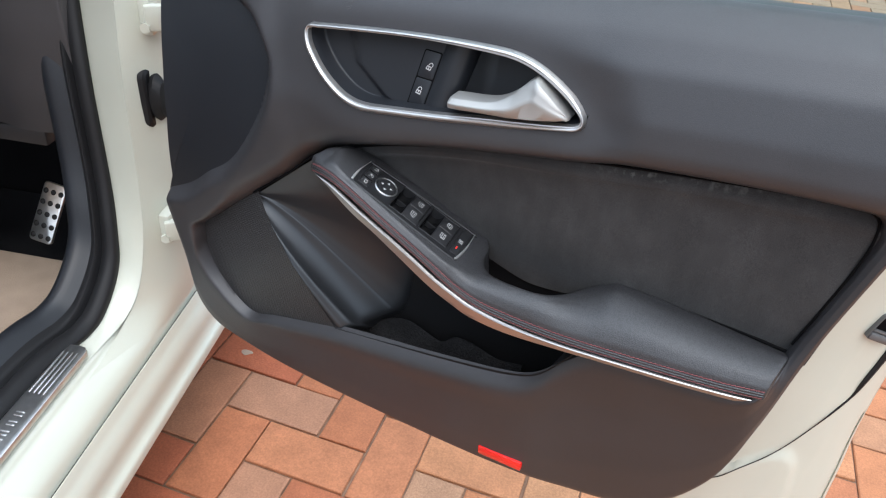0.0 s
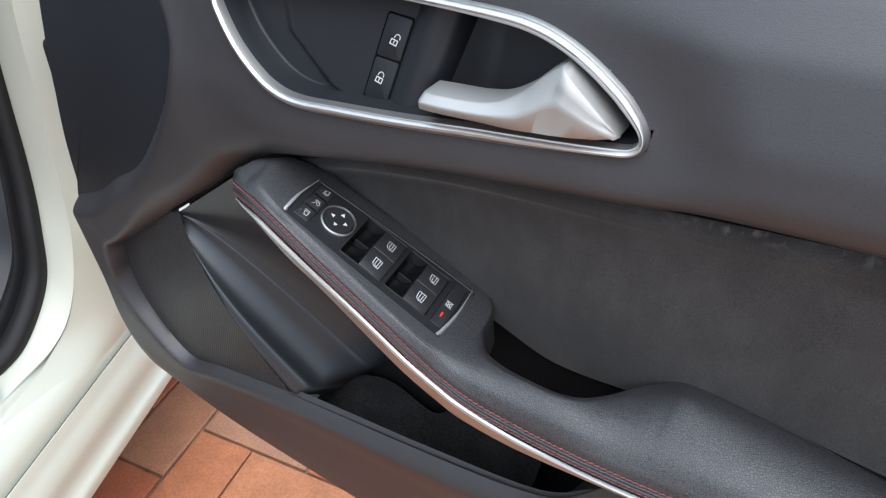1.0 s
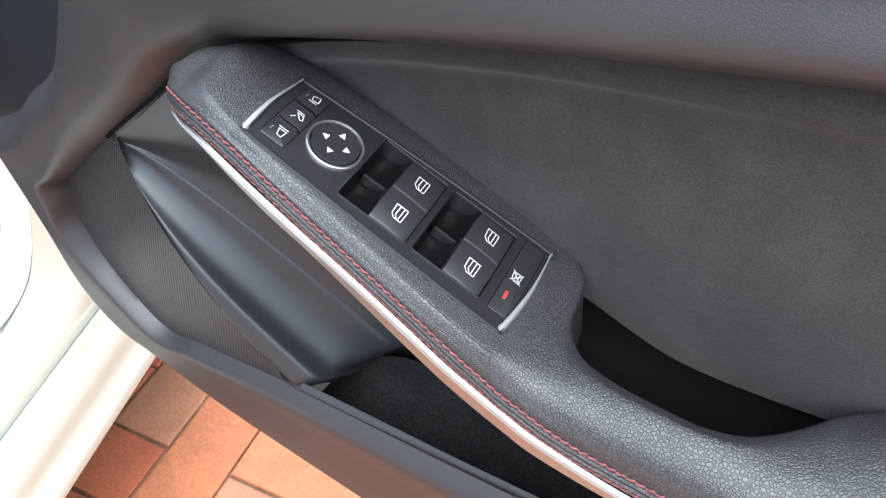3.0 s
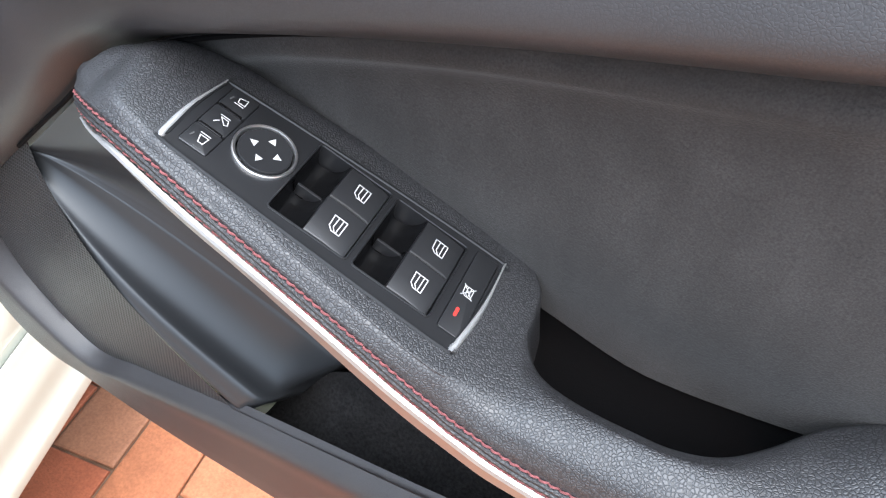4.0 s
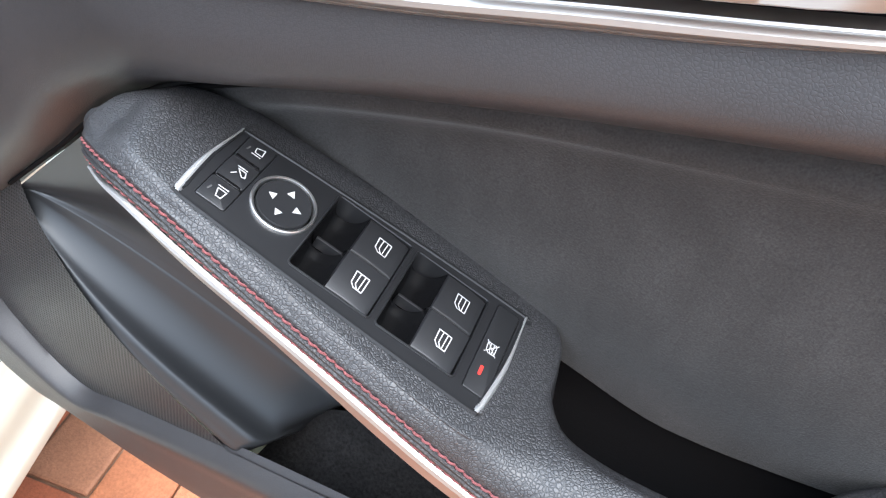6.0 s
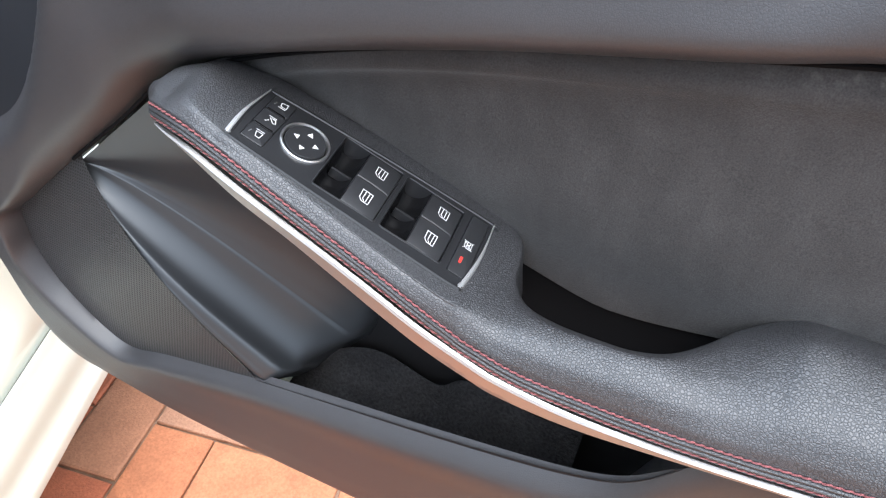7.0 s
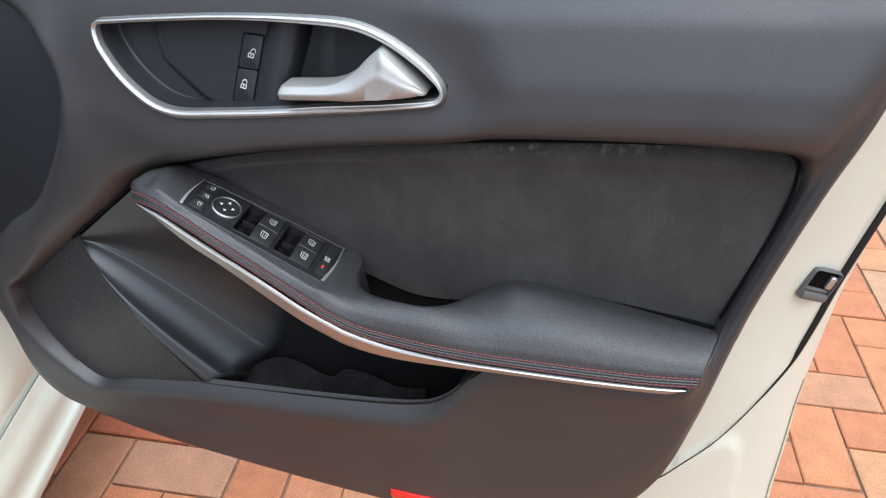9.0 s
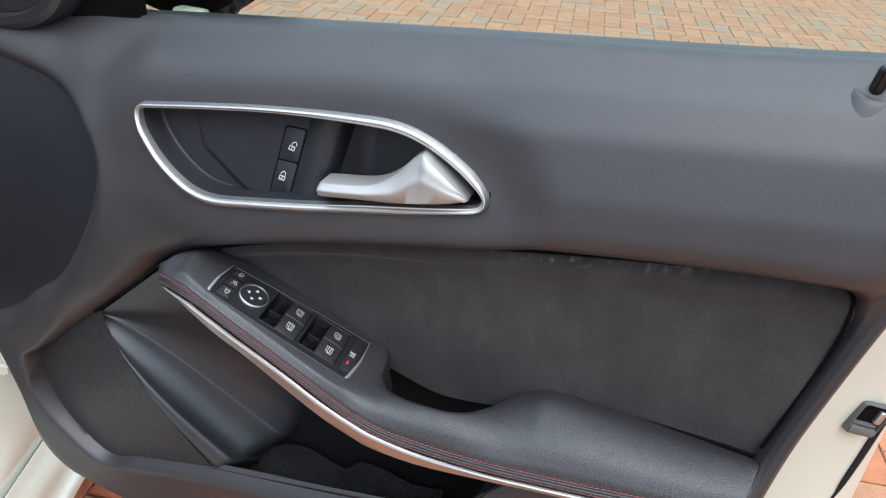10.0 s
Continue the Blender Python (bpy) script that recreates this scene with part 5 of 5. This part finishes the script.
# footwell
part("footwell_floor", block(-0.75, -0.165, -0.9, 0.35, 0.14, 0.19, 0.01), BLACKCARPET, car)
fm = slab(rounded(-0.62, -0.20, -0.9, 0.125, 0.04), 0.008, 0.003, m=Matrix.Translation((0, 0, 0.1985)))
floor_mat = tagged(part("floor_mat", fm, CARPET, None), "beige textile floor mat lying in the dark footwell", "floor mat")
floor_mat.matrix_world = CAR
part("footwell_front", block(-0.9, -0.17, 0.36, 0.40, 0.1, 0.9, 0.01), BLACKCARPET, car)
part("footwell_far_side", block(-0.92, -0.76, -0.9, 0.4, 0.1, 0.75, 0.02), BLACKCARPET, car)
dash = loft([run([K(-0.30, o, 0.55), K(-0.10, o + 0.030, 0.566), K(-0.012 + b, o + 0.035, 0.578), K(0.004 + b, o + 0.034, 0.60), K(0.006 + b, o + 0.028, 0.72), K(-0.012 + b, o + 0.017, 0.95)], 40) for o, b in ((-0.187, -0.02), (-0.194, -0.004), (-0.21, 0.002), (-0.30, 0.010), (-0.42, 0.0), (-0.9, 0.0))], 6)
part("lower_dash", dash, PANEL, car, "grey-black lower dashboard")
part("dash_end", block(-0.205, -0.188, 0.014, 0.3, 0.57, 1.0, 0.004), PANEL, car)
part("knee_panel", block(-0.62, -0.29, 0.05, 0.20, 0.515, 0.548, 0.006), PANEL, car)
# roof and far side close the cabin: unseen, added to block sky light
part("unseen_roof", block(-1.42, -0.42, -1.7, 0.25, 1.42, 1.45, 0.01), PAINT, car, "unseen white car roof, added to keep sky light out")
part("unseen_far_side", block(-1.46, -1.40, -1.7, 0.4, 0.2, 1.0, 0.01), DARK, car)
# accelerator pedal
pm = Matrix.Translation(K(-0.125, -0.396, 0.306)) @ pose(0, 0, 0, 58, 0, 4) @ pose(0, 0, 0, 0, 0, -12)
pedal = part("accelerator_pedal", slab(rounded(-0.023, 0.023, -0.053, 0.066, 0.007), 0.008, 0.002, m=pm), STEEL, car, "brushed steel pedal with black rubber studs")
for i in range(3):
    for j in range(5):
        bm = bmesh.new()
        bmesh.ops.create_uvsphere(bm, u_segments=12, v_segments=6, radius=0.0055)
        bmesh.ops.transform(bm, matrix=pm @ Matrix.Translation((-0.0155 + 0.0155 * i, -0.042 + 0.0225 * j, 0)) @ Matrix.Diagonal((1, 1, 0.4, 1)), verts=bm.verts)
        part("stud", bm, RUBBER, pedal)
bm2 = Matrix.Translation(K(-0.10, -0.53, 0.33)) @ pose(0, 0, 0, 62, 0, 8)
part("brake_pedal", slab(rounded(-0.032, 0.032, -0.03, 0.035, 0.008), 0.01, 0.003, m=bm2), STEEL, car)

# front wheel under the wing
wx = Matrix.Translation(K(-0.62, -0.16, 0.31)) @ pose(0, 0, 0, 0, 90, 0)
prw = [(0.20, -0.09), (0.29, -0.10), (0.306, -0.08), (0.31, 0.0), (0.306, 0.08), (0.29, 0.10), (0.20, 0.09)]
bm = sheet([[(r * math.cos(a), r * math.sin(a), h) for a in np.linspace(0, 2 * math.pi, 64, endpoint=False)] for r, h in prw], around=True)
bmesh.ops.transform(bm, matrix=wx, verts=bm.verts)
wheel = part("wheel", bm, RUBBER, car, "black front tyre")
bm = sheet([[(r * math.cos(a), r * math.sin(a), h) for a in np.linspace(0, 2 * math.pi, 64, endpoint=False)] for r, h in ((0.21, 0.085), (0.19, 0.06), (0.05, 0.05), (0.002, 0.055))], around=True)
bmesh.ops.transform(bm, matrix=wx, verts=bm.verts)
part("rim", bm, STEEL, wheel)

# ======== paving ========
bm = block(-60, 60, -60, 60, -0.2, -0.006)
ground = tagged(part("ground", bm, SAND, None, smooth=False), "sandy joint bed under clay pavers", "ground", kind="structure")
P = 0.102
G = 0.0023


def paver_mesh(name, mat, lift):
    bm = bmesh.new()
    a, b = P - G, P / 2 - G
    rws = []
    for x, y, z in ((a, b, -0.03), (a, b, -0.0022), (a - 0.0012, b - 0.0012, -0.0006), (a - 0.0035, b - 0.0035, 0.0)):
        rws.append([(-x, -y, z), (x, -y, z), (x, y, z), (-x, y, z)])
    bm = sheet(rws, around=True)
    bm.verts.ensure_lookup_table()
    bm.faces.new([bm.verts[12 + k] for k in range(4)])
    bmesh.ops.recalc_face_normals(bm, faces=bm.faces)
    for v in bm.verts:
        v.co.x += random.uniform(-0.0008, 0.0008)
        v.co.y += random.uniform(-0.0008, 0.0008)
        if v.co.z > -0.01:
            v.co.z += random.uniform(-0.0005, 0.0005) + lift
    me = bpy.data.meshes.new(name)
    bm.to_mesh(me)
    bm.free()
    me.materials.append(mat)
    return me


SHADES = ((0.405, 0.144, 0.063), (0.431, 0.169, 0.078), (0.378, 0.125, 0.056), (0.361, 0.160, 0.081), (0.361, 0.156, 0.081), (0.370, 0.181, 0.104), (0.396, 0.173, 0.083), (0.370, 0.103, 0.045))
# the pavers whose shade stands out, by their place in the bond
BUFF = {(-1, -2): 7, (0, -2): 7, (-2, 1): 7, (-1, 2): 7, (-2, -2): 7, (0, -1): 5, (-1, -1): 4, (1, 0): 1, (1, 1): 5, (4, 0): 5, (0, 0): 0, (2, -2): 0, (3, -1): 1, (4, -1): 1}
near, far = [], []
for i in range(-46, 70):
    for j in range(-60, 30):
        k = (i - j - 1) % 4
        if k == 0:
            spot = (P * (i + 1), -P * (j + 0.5), 0, (i, j))
        elif k == 3:
            spot = (P * (i + 0.5), -P * (j + 1), 90, (i, j))
        else:
            continue
        x, y, a, _ = spot
        (near if -0.35 < x < 1.75 and -0.75 < y < 1.45 else far).append(spot)
near.sort(key=lambda s: math.hypot(s[0] - 0.7, (s[1] - 0.2)))
far += near[290:]
near = near[:290]
meshes = [paver_mesh("paver", BRICK, random.uniform(-0.0012, 0.0012)) for _ in range(8)]
paving = tagged(new("paving"), "herringbone paving of orange and buff clay bricks", "paving", kind="structure")
for x, y, a, cell in near:
    ob = new("brick", random.choice(meshes))
    ob.parent = paving
    r_, g_, b_ = SHADES[BUFF.get(cell, random.choice((0, 0, 2, 2, 1, 3, 0, 7, 6, 2) if x < 0.42 else (0, 0, 1, 1, 2, 3, 4, 5, 6, 6)))]
    pale = 1.0 if x < 0.42 else 1.12
    ob.color = (0.99 * r_, 0.98 * g_ * pale, 0.98 * b_ * pale, 1)
    ob.matrix_basis = pose(x + random.uniform(-0.001, 0.001), y + random.uniform(-0.001, 0.001), random.uniform(-0.001, 0.001), random.uniform(-0.3, 0.3), random.uniform(-0.3, 0.3), a + random.choice((0, 180)) + random.uniform(-0.4, 0.4))
verts, faces = [], []
base = [tuple(v.co) for v in meshes[0].vertices]
quads = [tuple(p.vertices) for p in meshes[0].polygons]
for x, y, a, cell in far:
    m = pose(x, y, random.uniform(-0.001, 0.001), 0, 0, a)
    o = len(verts)
    verts += [tuple(m @ Vector(v)) for v in base]
    faces += [tuple(o + q for q in f) for f in quads]
me = bpy.data.meshes.new("far_bricks")
me.from_pydata(verts, [], faces)
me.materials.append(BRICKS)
fb = tagged(new("far_bricks", me), kind="stuff")
fb.parent = paving
# a pale splash that dried on one brick beside the sill
splash = [(0.011 * (1 + 0.25 * math.sin(2 * a + 0.6) + 0.12 * math.sin(5 * a)) * math.cos(a), 0.008 * (1 + 0.2 * math.sin(3 * a)) * math.sin(a)) for a in np.linspace(0, 2 * math.pi, 28, endpoint=False)]
part("dried_splash", slab(splash, 0.0012, 0.0004, m=Matrix.Translation((-0.039, 0.144, 0.0022))), CARPET, paving)
